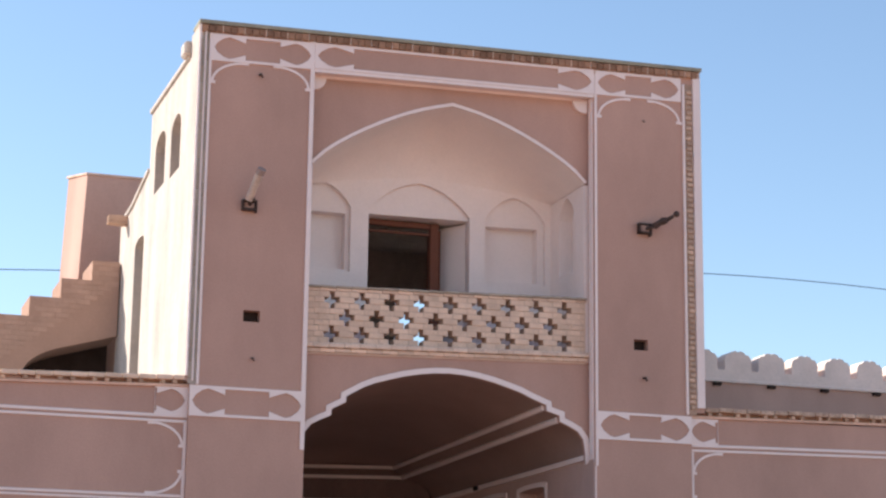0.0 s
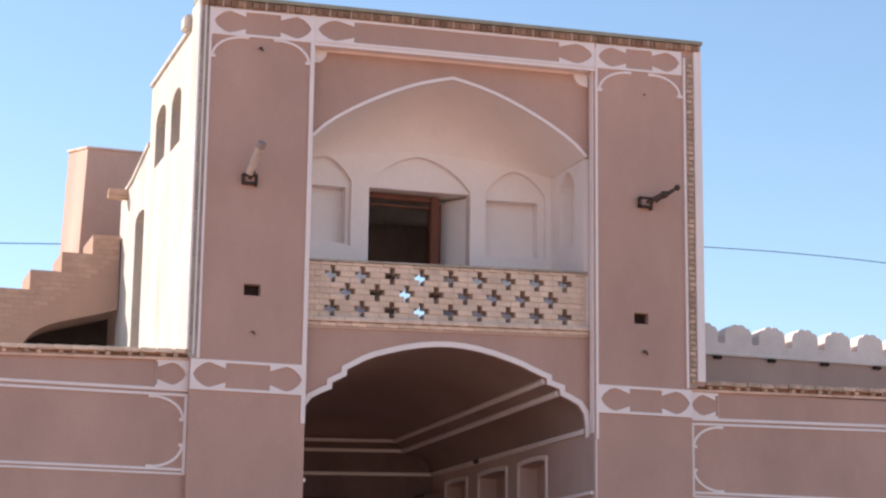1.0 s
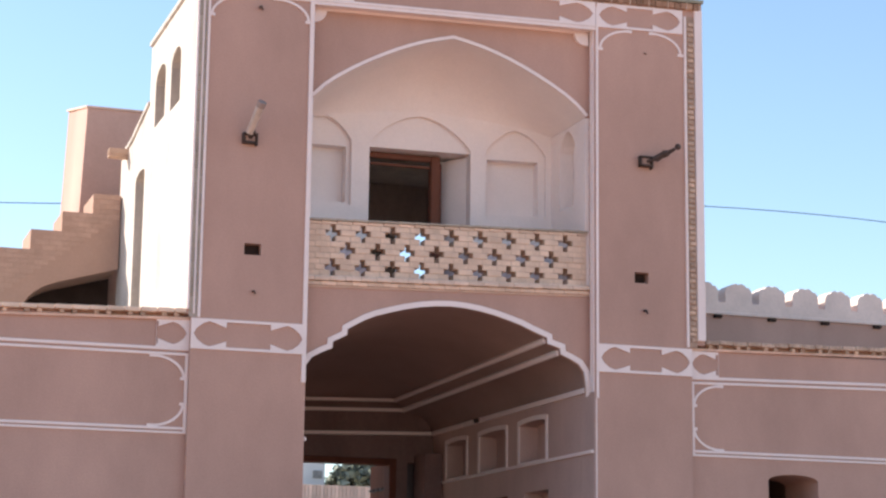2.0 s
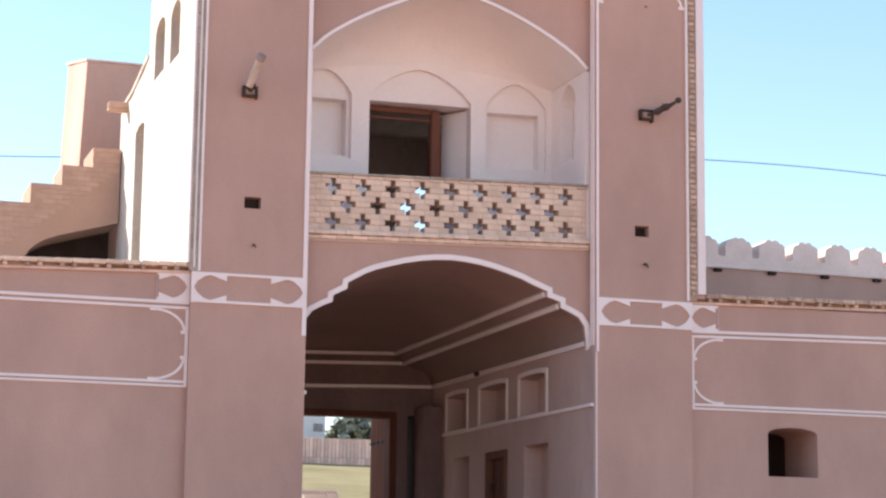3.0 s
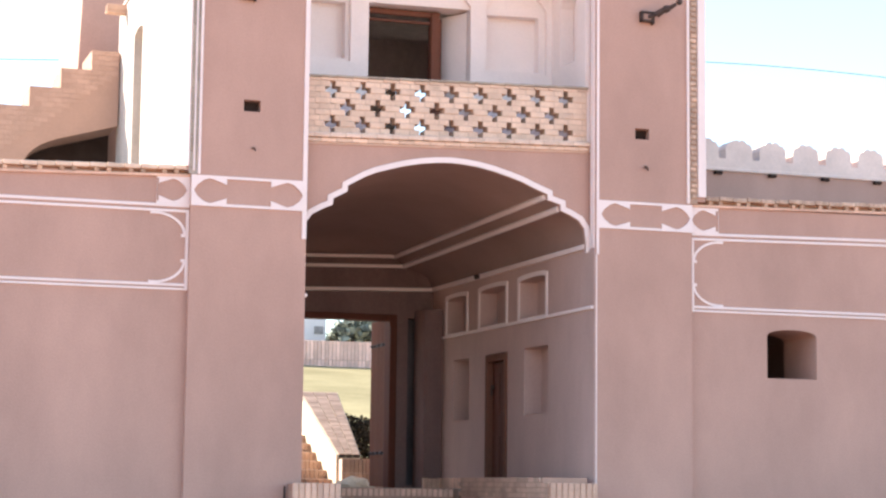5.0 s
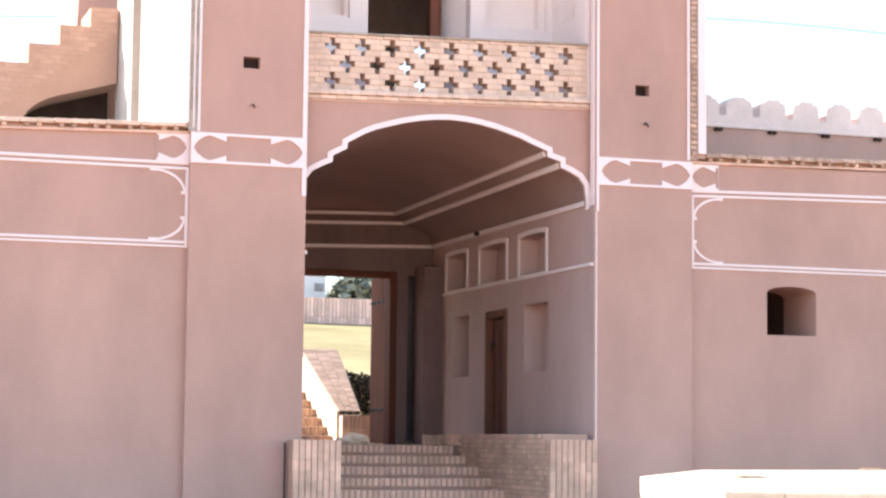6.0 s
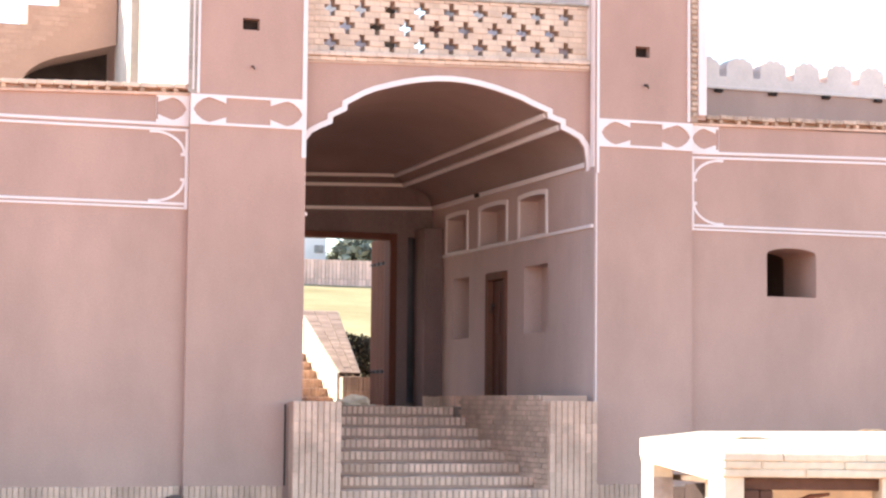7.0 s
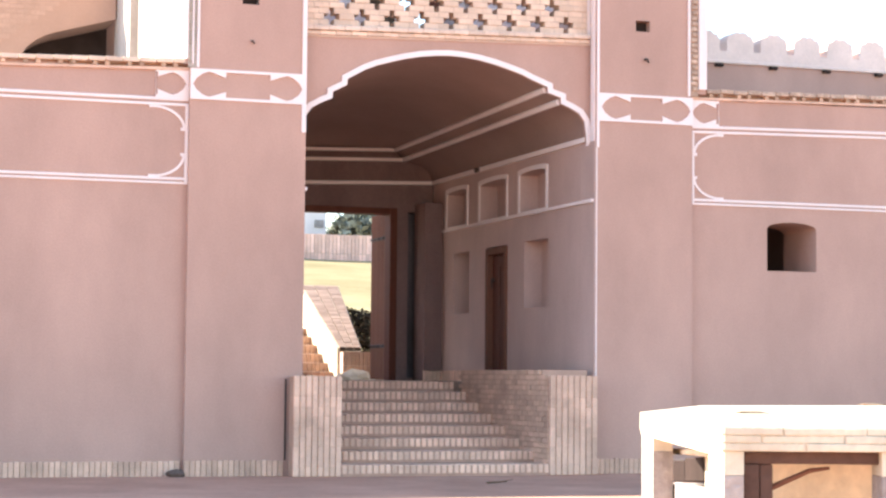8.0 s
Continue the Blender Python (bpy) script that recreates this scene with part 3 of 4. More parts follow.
pts = [(2.80, -0.05, 7.67), (2.90, -0.12, 7.70), (2.98, -0.20, 7.76), (3.03, -0.25, 7.77), (3.10, -0.32, 7.82)]
for a, b2, r in zip(pts, pts[1:], (0.028, 0.05, 0.055, 0.03)):
    tube(bm, a, b2, r, r * 0.8, 10)
under(part("lamp_arm", bm, IRON), lamp2)
bm = bmesh.new()
box(bm, 2.725, 2.85, -0.07, -0.002, 7.632, 7.715, 0.006)
under(part("socket", bm, mat("rusty_plate", (0.36, 0.24, 0.20), 0.8, 0.25, 9, 60, 0.4)), lamp2)
bm = bmesh.new()
bmesh.ops.create_icosphere(bm, subdivisions=2, radius=0.045, matrix=Matrix.Translation((3.135, -0.345, 7.845)))
under(part("lamp_head", bm, IRON), lamp2)
for hx, hz, hs in ((-2.69, 5.46, 0.8), (2.77, 5.55, 1.0), (-2.71, 9.24, 1.0), (2.80, 9.2, 0.45)):
    hook = thing("wall_hook", "small rusty iron hook driven into the render", "hook", (hx, 0, hz), group="wall hooks")
    bm = bmesh.new()
    tube(bm, (hx, 0.0, hz + 0.04), (hx, -0.07 * hs, hz + 0.03), 0.018 * hs)
    tube(bm, (hx, -0.065 * hs, hz + 0.035), (hx + 0.03 * hs, -0.055 * hs, hz + 0.035 - 0.045 * hs), 0.013 * hs)
    under(part("hook_bar", bm, IRON), hook)

# ---- passage through the gatehouse ----
PW = 2.03
bm = bmesh.new()


def flat_arch(y0, y1, z0, z1, rise=0.035):
    return [(y0, z0), (y1, z0), (y1, z1 - rise)] + arc((y0 + y1) / 2, z1 - rise, (y1 - y0) / 2, 0, 180, 6, rise)[1:-1] + [(y0, z1 - rise)]


UPN = [(1.75, 2.80), (3.37, 4.54), (5.16, 6.13)]
LOWN = [(1.67, 2.62), (5.04, 5.80)]
DOORY = (3.31, 4.22)
plate(bm, [(0.453, 1.0), (6.9, 1.0), (6.9, 4.55), (0.453, 4.55)], PW, PW + 0.28,
      [flat_arch(a, b, 3.69, 4.27) for a, b in UPN] + [[(a, 2.28), (b, 2.28), (b, 3.25), (a, 3.25)] for a, b in LOWN] + [[(DOORY[0], 1.2), (DOORY[1], 1.2), (DOORY[1], 3.25), (DOORY[0], 3.25)]], 'x')
gp("passage_wall", bm, PASSAGE)
bm = bmesh.new()
box(bm, PW + 0.281, PW + 0.4, 0.46, 6.9, 1.0, 4.55)
gp("niche_back", bm, PASSAGE)
bm = bmesh.new()
box(bm, PW + 0.002, JR - 0.001, 0.006, 0.4525, 1.2, 4.45)
gp("jamb_lining", bm, PASSAGE)
bm = bmesh.new()
box(bm, JL - 0.3, JL, 0.452, 6.9, 0.0, 4.62)
gp("passage_wall", bm, PASSAGE)
for a, b in UPN:
    bm = bmesh.new()
    plate(bm, flat_arch(a - 0.065, b + 0.065, 3.665, 4.335), PW - 0.02, PW, [flat_arch(a, b, 3.69, 4.27)], 'x')
    gp("niche_frame", bm, GYPSUM, "white frame round a shallow wall niche")
bm = bmesh.new()
box(bm, PW - 0.035, PW + 0.02, 0.03, 6.3, 3.625, 3.67, 0.006)
gp("wall_ledge", bm, GYPSUM)
bm = bmesh.new()
box(bm, JL, JL + 0.04, 0.03, 6.3, 3.625, 3.67, 0.006)
gp("wall_ledge", bm, GYPSUM)
bm = bmesh.new()
box(bm, PW - 0.045, PW - 0.001, 0.27, 6.88, 4.455, 4.525, 0.006)
plate(bm, [(JL, 4.34), (PW - 0.05, 4.46), (PW - 0.05, 4.515), (JL, 4.395)], 6.80, 6.905)
gp("cove_line", bm, GYPSUM)
# cove and shallow vaulted ceiling, coming down to a cove at the back too
NEAR = [(PW, 4.50), (2.02, 4.62), (1.99, 4.75), (1.90, 4.87), (1.75, 4.95), (1.62, 4.99), (1.61, 5.03), (1.44, 5.12), (1.42, 5.16), (1.2, 5.285), (0.8, 5.43), (0.4, 5.54), (0.0, 5.575)]
FARP = [(PW - 0.01, 4.50), (1.99, 4.60), (1.93, 4.70), (1.80, 4.78), (1.63, 4.83), (1.49, 4.86), (1.48, 4.90), (1.35, 5.0), (1.34, 5.03), (1.2, 5.035), (0.8, 5.03), (0.4, 5.02), (0.0, 5.0)]
bm = bmesh.new()
rows = []
NC = 16
for i in range(NC + 1):
    f = i / NC
    y = 0.252 + 6.65 * f
    rise = math.sqrt(max(0.0, 1 - f ** 5))
    right = []
    for n, ((nx, nz), (fx, fz)) in enumerate(zip(NEAR, FARP)):
        px, pz = nx + (fx - nx) * f, nz + (fz - nz) * f
        if n > 8:
            flat_z = NEAR[8][1] + (FARP[8][1] - NEAR[8][1]) * f
            pz = flat_z + (nz - NEAR[8][1]) * rise + (fz - FARP[8][1]) * f
        right.append((px, y, pz))
    left = [(0.06 - px, y, pz - 0.05 * f) for px, y, pz in reversed(right[:-1])]
    rows.append([bm.verts.new(p) for p in right + left])
for ra, rb in zip(rows, rows[1:]):
    for n in range(len(ra) - 1):
        bm.faces.new((ra[n], ra[n + 1], rb[n + 1], rb[n])).smooth = True
ceiling = gp("ceiling", bm, SHADED_CLAY)
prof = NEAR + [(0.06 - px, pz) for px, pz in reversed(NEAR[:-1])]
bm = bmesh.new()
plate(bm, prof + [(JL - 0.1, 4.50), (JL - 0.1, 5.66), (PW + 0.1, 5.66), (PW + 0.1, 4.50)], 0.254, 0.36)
gp("ceiling_lunette", bm, SHADED_CLAY)
for (ax, az), (bx, bz) in (((1.62, 4.985), (1.49, 4.86)), ((1.42, 5.14), (1.34, 5.02))):
    bm = bmesh.new()
    tube(bm, (ax, 0.27, az), (bx, 6.84, bz), 0.044, 0.040, 6)
    plate(bm, [(JL, bz - 0.13), (bx, bz - 0.03), (bx, bz + 0.022), (JL, bz - 0.078)], 6.79, 6.85)
    gp("cove_line", bm, GYPSUM)
# back wall of the passage with its gateway
GX0, GX1, GZ = -1.25, 1.40, 4.05
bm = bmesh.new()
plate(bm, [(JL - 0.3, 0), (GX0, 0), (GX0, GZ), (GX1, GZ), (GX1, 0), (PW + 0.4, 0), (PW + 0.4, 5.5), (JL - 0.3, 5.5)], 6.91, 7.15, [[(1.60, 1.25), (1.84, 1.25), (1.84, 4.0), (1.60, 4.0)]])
gp("back_gate_wall", bm, SHADE_PLASTER)
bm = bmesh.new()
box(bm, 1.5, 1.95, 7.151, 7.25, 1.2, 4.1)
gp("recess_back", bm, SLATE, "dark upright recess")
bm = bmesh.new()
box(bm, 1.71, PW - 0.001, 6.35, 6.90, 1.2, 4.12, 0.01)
gp("corner_pier", bm, SHADE_PLASTER)
bm = bmesh.new()
box(bm, TL + 0.42, JL - 0.31, 0.46, 6.9, 5.46, 5.54)
box(bm, JL - 0.3, PW + 0.4, 5.66, 7.15, 5.5, 5.6)
gp("roof", bm, PALE_RENDER)
floor = bmesh.new()
box(floor, JL, PW, 3.71, 8.8, 0.3, 1.2)
box(floor, 1.262, PW, 3.29, 3.709, 0.3, 1.2)
floor = part("floor", floor, mat("brick_dust_floor", (0.36, 0.27, 0.22), 0.95, 0.15, 1.0, 30, 0.4))
tagged(floor, "worn brick floor of the gate passage", "floor", kind="structure")
# side door in the passage
side_door = thing("door_2", "narrow brown wooden door in the passage wall, ajar", "door", (PW, 3.7, 1.2), kind="structure")
for nm, b in (("jamb", (PW - 0.03, PW + 0.12, DOORY[0], DOORY[0] + 0.1, 1.2, 3.24)), ("jamb", (PW - 0.03, PW + 0.12, DOORY[1] - 0.1, DOORY[1], 1.2, 3.24)), ("lintel", (PW - 0.03, PW + 0.12, DOORY[0] + 0.1, DOORY[1] - 0.1, 3.13, 3.24))):
    bm = bmesh.new()
    box(bm, *b, 0.01)
    under(part(nm, bm, OLD_WOOD), side_door)
bm = bmesh.new()
box(bm, PW + 0.06, PW + 0.10, DOORY[0] + 0.11, DOORY[1] - 0.11, 1.21, 3.12, 0.006)
for zz in (1.35, 2.3):
    for yy in (DOORY[0] + 0.17, 3.78):
        box(bm, PW + 0.045, PW + 0.06, yy, yy + 0.2, zz, zz + 0.65, 0.006)
leaf = under(part("door_leaf", bm, DARK_WOOD), side_door)
bm = bmesh.new()
tube(bm, (PW + 0.05, 4.0, 2.75), (PW + 0.0, 4.0, 2.75), 0.03)
tube(bm, (PW + 0.0, 4.0, 2.76), (PW + 0.0, 4.0, 2.62), 0.015)
bpy.context.view_layer.update()
k = part("door_knocker", bm, IRON, leaf)
k.matrix_parent_inverse = leaf.matrix_world.inverted()
# gate leaf folded outwards
gate = thing("gate_leaf", "open heavy wooden gate leaf with iron straps", "gate", (GX1 - 0.04, 7.2, 1.2))
for i in range(4):
    bm = bmesh.new()
    box(bm, GX1 - 0.09, GX1 - 0.03, 7.17 + i * 0.225, 7.17 + i * 0.225 + 0.218, 1.22, 4.0, 0.006)
    under(part("board", bm, OLD_WOOD), gate)
for zz in (1.74, 3.55):
    bm = bmesh.new()
    box(bm, GX1 - 0.10, GX1 - 0.092, 7.2, 8.02, zz, zz + 0.06, 0.002)
    for yy in (7.3, 7.55, 7.8, 7.98):
        tube(bm, (GX1 - 0.10, yy, zz + 0.035), (GX1 - 0.13, yy, zz + 0.035), 0.03, 0.01, 8)
    under(part("strap", bm, IRON), gate)
gate_frame = thing("door_3", "dark wooden door frame round the rear gateway", "door frame", (0, 7.0, 1.2), kind="structure")
for nm, b in (("post", (GX1 - 0.12, GX1 - 0.002, 6.86, 7.16, 1.2, GZ)), ("post", (GX0 + 0.002, GX0 + 0.12, 6.86, 7.16, 1.2, GZ)), ("head", (GX0 + 0.121, GX1 - 0.121, 6.86, 7.16, GZ - 0.1, GZ - 0.002))):
    bm = bmesh.new()
    box(bm, *b, 0.01)
    under(part(nm, bm, DARK_WOOD), gate_frame)
bm = bmesh.new()
tube(bm, (PW - 0.03, 4.5, 4.49), (PW - 0.11, 4.5, 4.475), 0.03, 0.038, 10)
spot = tagged(part("wall_spotlight", bm, IRON), "small dark spotlight on the passage wall", "spotlight")

# ---- flight of brick steps between brick cheeks ----
stairs = thing("brick_stairs", "flight of eight brick steps between brick cheek walls", "stairs", (0, 0, 0))
SX0, SX1 = -1.54, 1.27
GOING = 0.55
rs = random.Random(21)
for i in range(8):
    y0 = -0.35 + GOING * i
    z1 = 0.15 * (i + 1)
    bm = bmesh.new()
    box(bm, SX0, SX1, y0 + 0.012, min(y0 + 1.2, 4.05), z1 - 0.15, z1 - 0.012, 0.004)
    step = part("step", bm, STEP_MORTAR, stairs)
    n = 34
    w = (SX1 - SX0) / n
    for j in range(n):
        brick(step, SX0 + j * w + 0.012, y0 + 0.006 * rs.random(), z1 - 0.112 - 0.006 * rs.random(), w - 0.024, 0.2, 0.112, STEP_BRICK)
    bm = bmesh.new()
    box(bm, SX0 + 0.005, SX1 - 0.005, y0 + 0.21, y0 + GOING, z1 - 0.012, z1 - 0.001)
    part("tread", bm, STEP_BRICK, step)
for x0, x1, top, rows_up in ((-2.165, SX0, 1.265, 18), (SX1, 1.945, 1.30, 20)):
    bm = bmesh.new()
    box(bm, x0 + 0.02, x1 - 0.02, -0.33, -0.02, 0.0, top - 0.012)
    box(bm, max(x0, JL + 0.001) + 0.02, min(x1, PW) - 0.02, -0.02, 3.25, 0.0, top + (0.068 if x0 > 0 else -0.012))
    cheek = part("cheek_wall", bm, STEP_MORTAR, stairs)
    n = 8
    w = (x1 - x0) / n
    for j in range(n):
        zz = 0.003
        for h in ((0.24, 0.25, 0.26, 0.248) if j % 2 else (0.12, 0.25, 0.25, 0.25, 0.128)) + (top - 1.004,):
            brick(cheek, x0 + j * w + 0.004, -0.355 + 0.008 * rs.random(), zz, w - 0.011, 0.06, h, STEP_BRICK)
            zz += h
    xa, xb = (SX1 - 0.012, SX1 + 0.02) if x0 > 0 else (SX0 - 0.02, SX0 + 0.012)
    bm = bmesh.new()
    rr = random.Random(5)
    for r in range(rows_up):
        y = -0.29 - (0.1 if r % 2 else 0)
        while y < 3.1:
            if r < 19 or y > 0:
                box(bm, xa + rr.random() * 0.005, xb - rr.random() * 0.005, max(y, -0.29), y + 0.2, 0.006 + r * 0.0685, 0.066 + r * 0.0685)
            y += 0.21
    tagged(part("side_bricks", bm, STEP_BRICK, cheek), kind="stuff")
# brick dado along the passage wall and round the corner pier
bm = bmesh.new()
y = 4.24
while y < 6.28:
    box(bm, PW - 0.05 - 0.006 * rs.random(), PW - 0.001, y, y + 0.066, 1.2, 1.362 + 0.01 * rs.random())
    y += 0.075
x = 1.70
while x < PW - 0.06:
    box(bm, x, x + 0.064, 6.29 - 0.006 * rs.random(), 6.349, 1.2, 1.355 + 0.012 * rs.random())
    x += 0.073
tagged(gp("dado_bricks", bm, STEP_BRICK, "low dado of upright buff bricks"), kind="stuff")

# ---- wings to both sides ----
WY = 0.09
wing_l = thing("wing_building", "low clay-rendered wing with white panel mouldings and brick cornice", "building", (0, 0, 0))
wing_r = thing("wing_building", "low clay-rendered wing with a small arched window niche", "building", (0, 0, 0))
bm = bmesh.new()
plate(bm, [(-18, 0), (PL, 0), (PL, 5.10), (-18, 5.10)], WY, WY + 0.5)
part("front_wall", bm, ADOBE, wing_l)
bm = bmesh.new()
box(bm, -18, TL, WY + 0.5, 6.9, 4.9, 5.10)
box(bm, -18, -17.6, WY + 0.5, 6.9, 0, 4.9)
box(bm, -18, TL, 6.6, 6.9, 0, 4.9)
part("roof", bm, PALE_RENDER, wing_l)
window = [(4.66, 2.77), (5.43, 2.77), (5.43, 3.36)] + arc(5.045, 3.36, 0.385, 0, 180, 8, 0.09)[1:-1] + [(4.66, 3.36)]
bm = bmesh.new()
plate(bm, [(PR, 0), (18, 0), (18, 5.12), (PR, 5.12)], WY, WY + 0.5, [window])
part("front_wall", bm, ADOBE, wing_r)
bm = bmesh.new()
plate(bm, [(4.4, 2.6), (5.7, 2.6), (5.7, 3.6), (4.4, 3.6)], WY + 0.501, WY + 0.95, [window])
part("niche_lining", bm, ADOBE, wing_r)
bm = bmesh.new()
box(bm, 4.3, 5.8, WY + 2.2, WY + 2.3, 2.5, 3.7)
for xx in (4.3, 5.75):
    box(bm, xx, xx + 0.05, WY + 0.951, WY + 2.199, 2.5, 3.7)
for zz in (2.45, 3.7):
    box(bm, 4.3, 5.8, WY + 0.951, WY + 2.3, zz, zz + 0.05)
part("dark_room", bm, SHADED_CLAY, wing_r)
bm = bmesh.new()
box(bm, TR, 18, WY + 0.5, 6.9, 4.9, 5.12)
box(bm, 17.6, 18, WY + 0.5, 6.9, 0, 4.9)
box(bm, TR, 18, 6.6, 6.9, 0, 4.9)
part("roof", bm, PALE_RENDER, wing_r)

for wing, sx, xe in ((wing_l, -1, PL), (wing_r, 1, PR)):
    far = sx * 18
    lo, hi = min(xe, far), max(xe, far)
    # moulding lines of the panels
    for z0, z1 in ((4.695, 4.735), (4.63, 4.665), (3.695, 3.73), (3.645, 3.675)):
        bm = bmesh.new()
        a, b = (far, PL) if sx < 0 else (PR, far)
        box(bm, a, b, WY - 0.022, WY, z0, z1, 0.005)
        part("moulding", bm, GYPSUM, wing)
    bm = bmesh.new()
    a, b = (PL - 0.04, PL) if sx < 0 else (PR + 0.03, PR + 0.066)
    box(bm, a, b, WY - 0.024, WY, 3.65, 4.63, 0.004)
    part("moulding", bm, GYPSUM, wing)
    xc = PL - 0.03 if sx < 0 else PR + 0.045
    part("corner_fillet", corner_arc(xc, 4.64, sx, -1, 0.42, 0.30, WY), GYPSUM, wing)
    part("corner_fillet", corner_arc(xc, 3.72, sx, 1, 0.42, 0.30, WY), GYPSUM, wing)
    # half cartouche beside the tower
    x0, x1 = (xe - 0.42, xe) if sx < 0 else (xe, xe + 0.44)
    part("cartouche", band(x0, x1, 4.735, 5.09, flat, WY, 0.36, (sx > 0, sx < 0)), GYPSUM, wing)
    # brick cornice: string course, dentil gap backed dark for its shade, coping bricks
    fall = 0.03 if sx < 0 else 0.02
    bm = bmesh.new()
    box(bm, lo, hi, WY + 0.01, WY + 0.3, 5.12, 5.20)
    cornice = part("cornice", bm, DARK_BRICK, wing)
    bm = bmesh.new()
    box(bm, lo, hi, WY - 0.04, WY + 0.1, 5.09, 5.125, 0.004)
    part("string_course", bm, BRICKS, cornice)
    rest = bmesh.new()
    for i in range(66):
        x = xe + sx * (0.005 + i * 0.213) - (0.205 if sx < 0 else 0)
        lift = 0.004 * ((i * 5) % 3)
        if i < 18:
            cap = BRICK if sx < 0 else WORN_BRICK
            brick(cornice, x, WY - 0.085 - lift, 5.175 + (0.003 * ((i * 7) % 5 - 2) if sx > 0 else 0), 0.205, 0.3, 0.055, cap)
            brick(cornice, x + 0.06 * (i % 2), WY - 0.055, 5.126, 0.06, 0.12, 0.048, WORN_BRICK)
        else:
            box(rest, x, x + 0.205, WY - 0.085 - lift, WY + 0.2, 5.175, 5.23)
            box(rest, x + 0.06 * (i % 2), x + 0.06 * (i % 2) + 0.06, WY - 0.055, WY + 0.06, 5.126, 5.174)
    tagged(part("cornice_bricks", rest, BRICKS if sx < 0 else WORN_BRICK, cornice), kind="stuff")
    for o in (cornice, *cornice.children):
        if o.name.startswith("brick"):
            o.location.z += fall * (o.location.x + 0.1 - xe)
        else:
            for v in o.data.vertices:
                v.co.z += fall * (v.co.x - xe)
    if sx > 0:
        for o in wing.children:
            if o.name.startswith("moulding") and o.data.vertices[0].co.z > 4.6:
                for v in o.data.vertices:
                    v.co.z += 0.018 * (v.co.x - xe)
    # brick plinth of upright bricks
    bm = bmesh.new()
    rr = random.Random(11)
    x = lo
    while x < hi - 0.06:
        box(bm, x, x + 0.062, WY - 0.05 - rr.random() * 0.006, WY, 0.0, 0.18 + rr.random() * 0.012)
        x += 0.07
    tagged(part("plinth_bricks", bm, STEP_BRICK, wing, "plinth of upright buff bricks"), kind="stuff")
bm = bmesh.new()
rr = random.Random(12)
for a, b in ((PL, -2.2), (1.97, PR)):
    x = a
    while x < b - 0.06:
        box(bm, x, x + 0.062, -0.045 - rr.random() * 0.006, -0.001, 0.0, 0.19 + rr.random() * 0.012)
        x += 0.07
tagged(gp("plinth_bricks", bm, STEP_BRICK, "plinth of upright buff bricks"), kind="stuff")

# ---- battlemented parapet behind the wing ----
battlement = thing("battlement_wall", "clay wall with a pale scalloped battlement along its top", "wall", (0, 3.0, 5.12))
bm = bmesh.new()
box(bm, TR + 0.02, 18, 3.0, 3.3, 5.12, 6.14)
under(part("wall_base", bm, ADOBE), battlement)
bm = bmesh.new()
box(bm, TR + 0.02, 18, 2.95, 3.42, 6.14, 6.19, 0.008)
box(bm, TR + 0.02, 18, 2.985, 3.39, 6.19, 6.34)
PALE = mat("pale_parapet_plaster", (0.80, 0.655, 0.585), 0.85, 0.1, 2.0, 30, 0.3)
under(part("parapet_band", bm, PALE), battlement)
half = [(0.0, 0.265), (0.04, 0.285), (0.10, 0.27), (0.135, 0.235), (0.175, 0.232), (0.218, 0.19), (0.232, 0.14), (0.226, 0.06), (0.235, 0.0)]
MER = [(px, 6.34 + pz * 1.08) for px, pz in reversed(half)] + [(-px, 6.34 + pz * 1.08) for px, pz in half[1:]]
bm = bmesh.new()
plate(bm, MER, 2.99, 3.38)
bmesh.ops.recalc_face_normals(bm, faces=bm.faces[:])
mer_mesh = bpy.data.meshes.new("merlon")
bm.to_mesh(mer_mesh)
bm.free()
mer_mesh.materials.append(PALE)
for i in range(24):
    o = new("merlon", mer_mesh)
    o.location = (4.57 + i * 0.583, 0, 0)
    under(o, battlement)
# Solid near-black boxes take the place of shaded slots.
for i in range(12):
    bm = bmesh.new()
    x = 5.36 + i * 0.935
    box(bm, x - 0.065, x + 0.065, 2.93, 3.0, 6.085, 6.135, 0.006)
    under(part("drain", bm, DARK, None, "solid near-black box for a shaded drain slot"), battlement)

# ---- roof stairs and stair head behind the wing ----
roof_stair = thing("roof_stair", "stepped brick roof stair carried on a rendered arch", "stairs", (-4.5, 5.4, 5.1))
steps = [(-3.56, 7.79)]
x, z = -3.56, 7.79
outline = [(-3.56, 6.64)] + [(-3.56 - 0.1 * i, 6.64 - 0.028 * i) for i in range(1, 10)]
outline += [(-4.6, 6.335), (-4.71, 6.28), (-4.81, 6.21), (-4.89, 6.13), (-4.97, 6.0), (-5.03, 5.8), (-5.06, 5.1)]
top = []
for i in range(6):
    xa, xb = -3.56 - (0.42 + 0.46 * (i - 1) if i else 0), -3.56 - (0.42 + 0.46 * i)
    zz = 7.79 - 0.31 * i
    top += [(xa, zz), (xb, zz)]
outline2 = outline + [(-8.0, 5.1), (-8.0, 5.93)] + [(-6.5, 5.93)] + list(reversed(top))
bm = bmesh.new()
plate(bm, outline2, 5.42, 6.45)
under(part("stair_body", bm, mat("warm_render", (0.44, 0.28, 0.215), 0.92, 0.08, 1.0, 24, 0.4)), roof_stair)
bm = bmesh.new()
rr = random.Random(3)


def stair_top(x):
    d = -3.56 - x
    return 7.79 if d < 0.42 else 7.79 - 0.31 * (1 + int((d - 0.42) / 0.46))


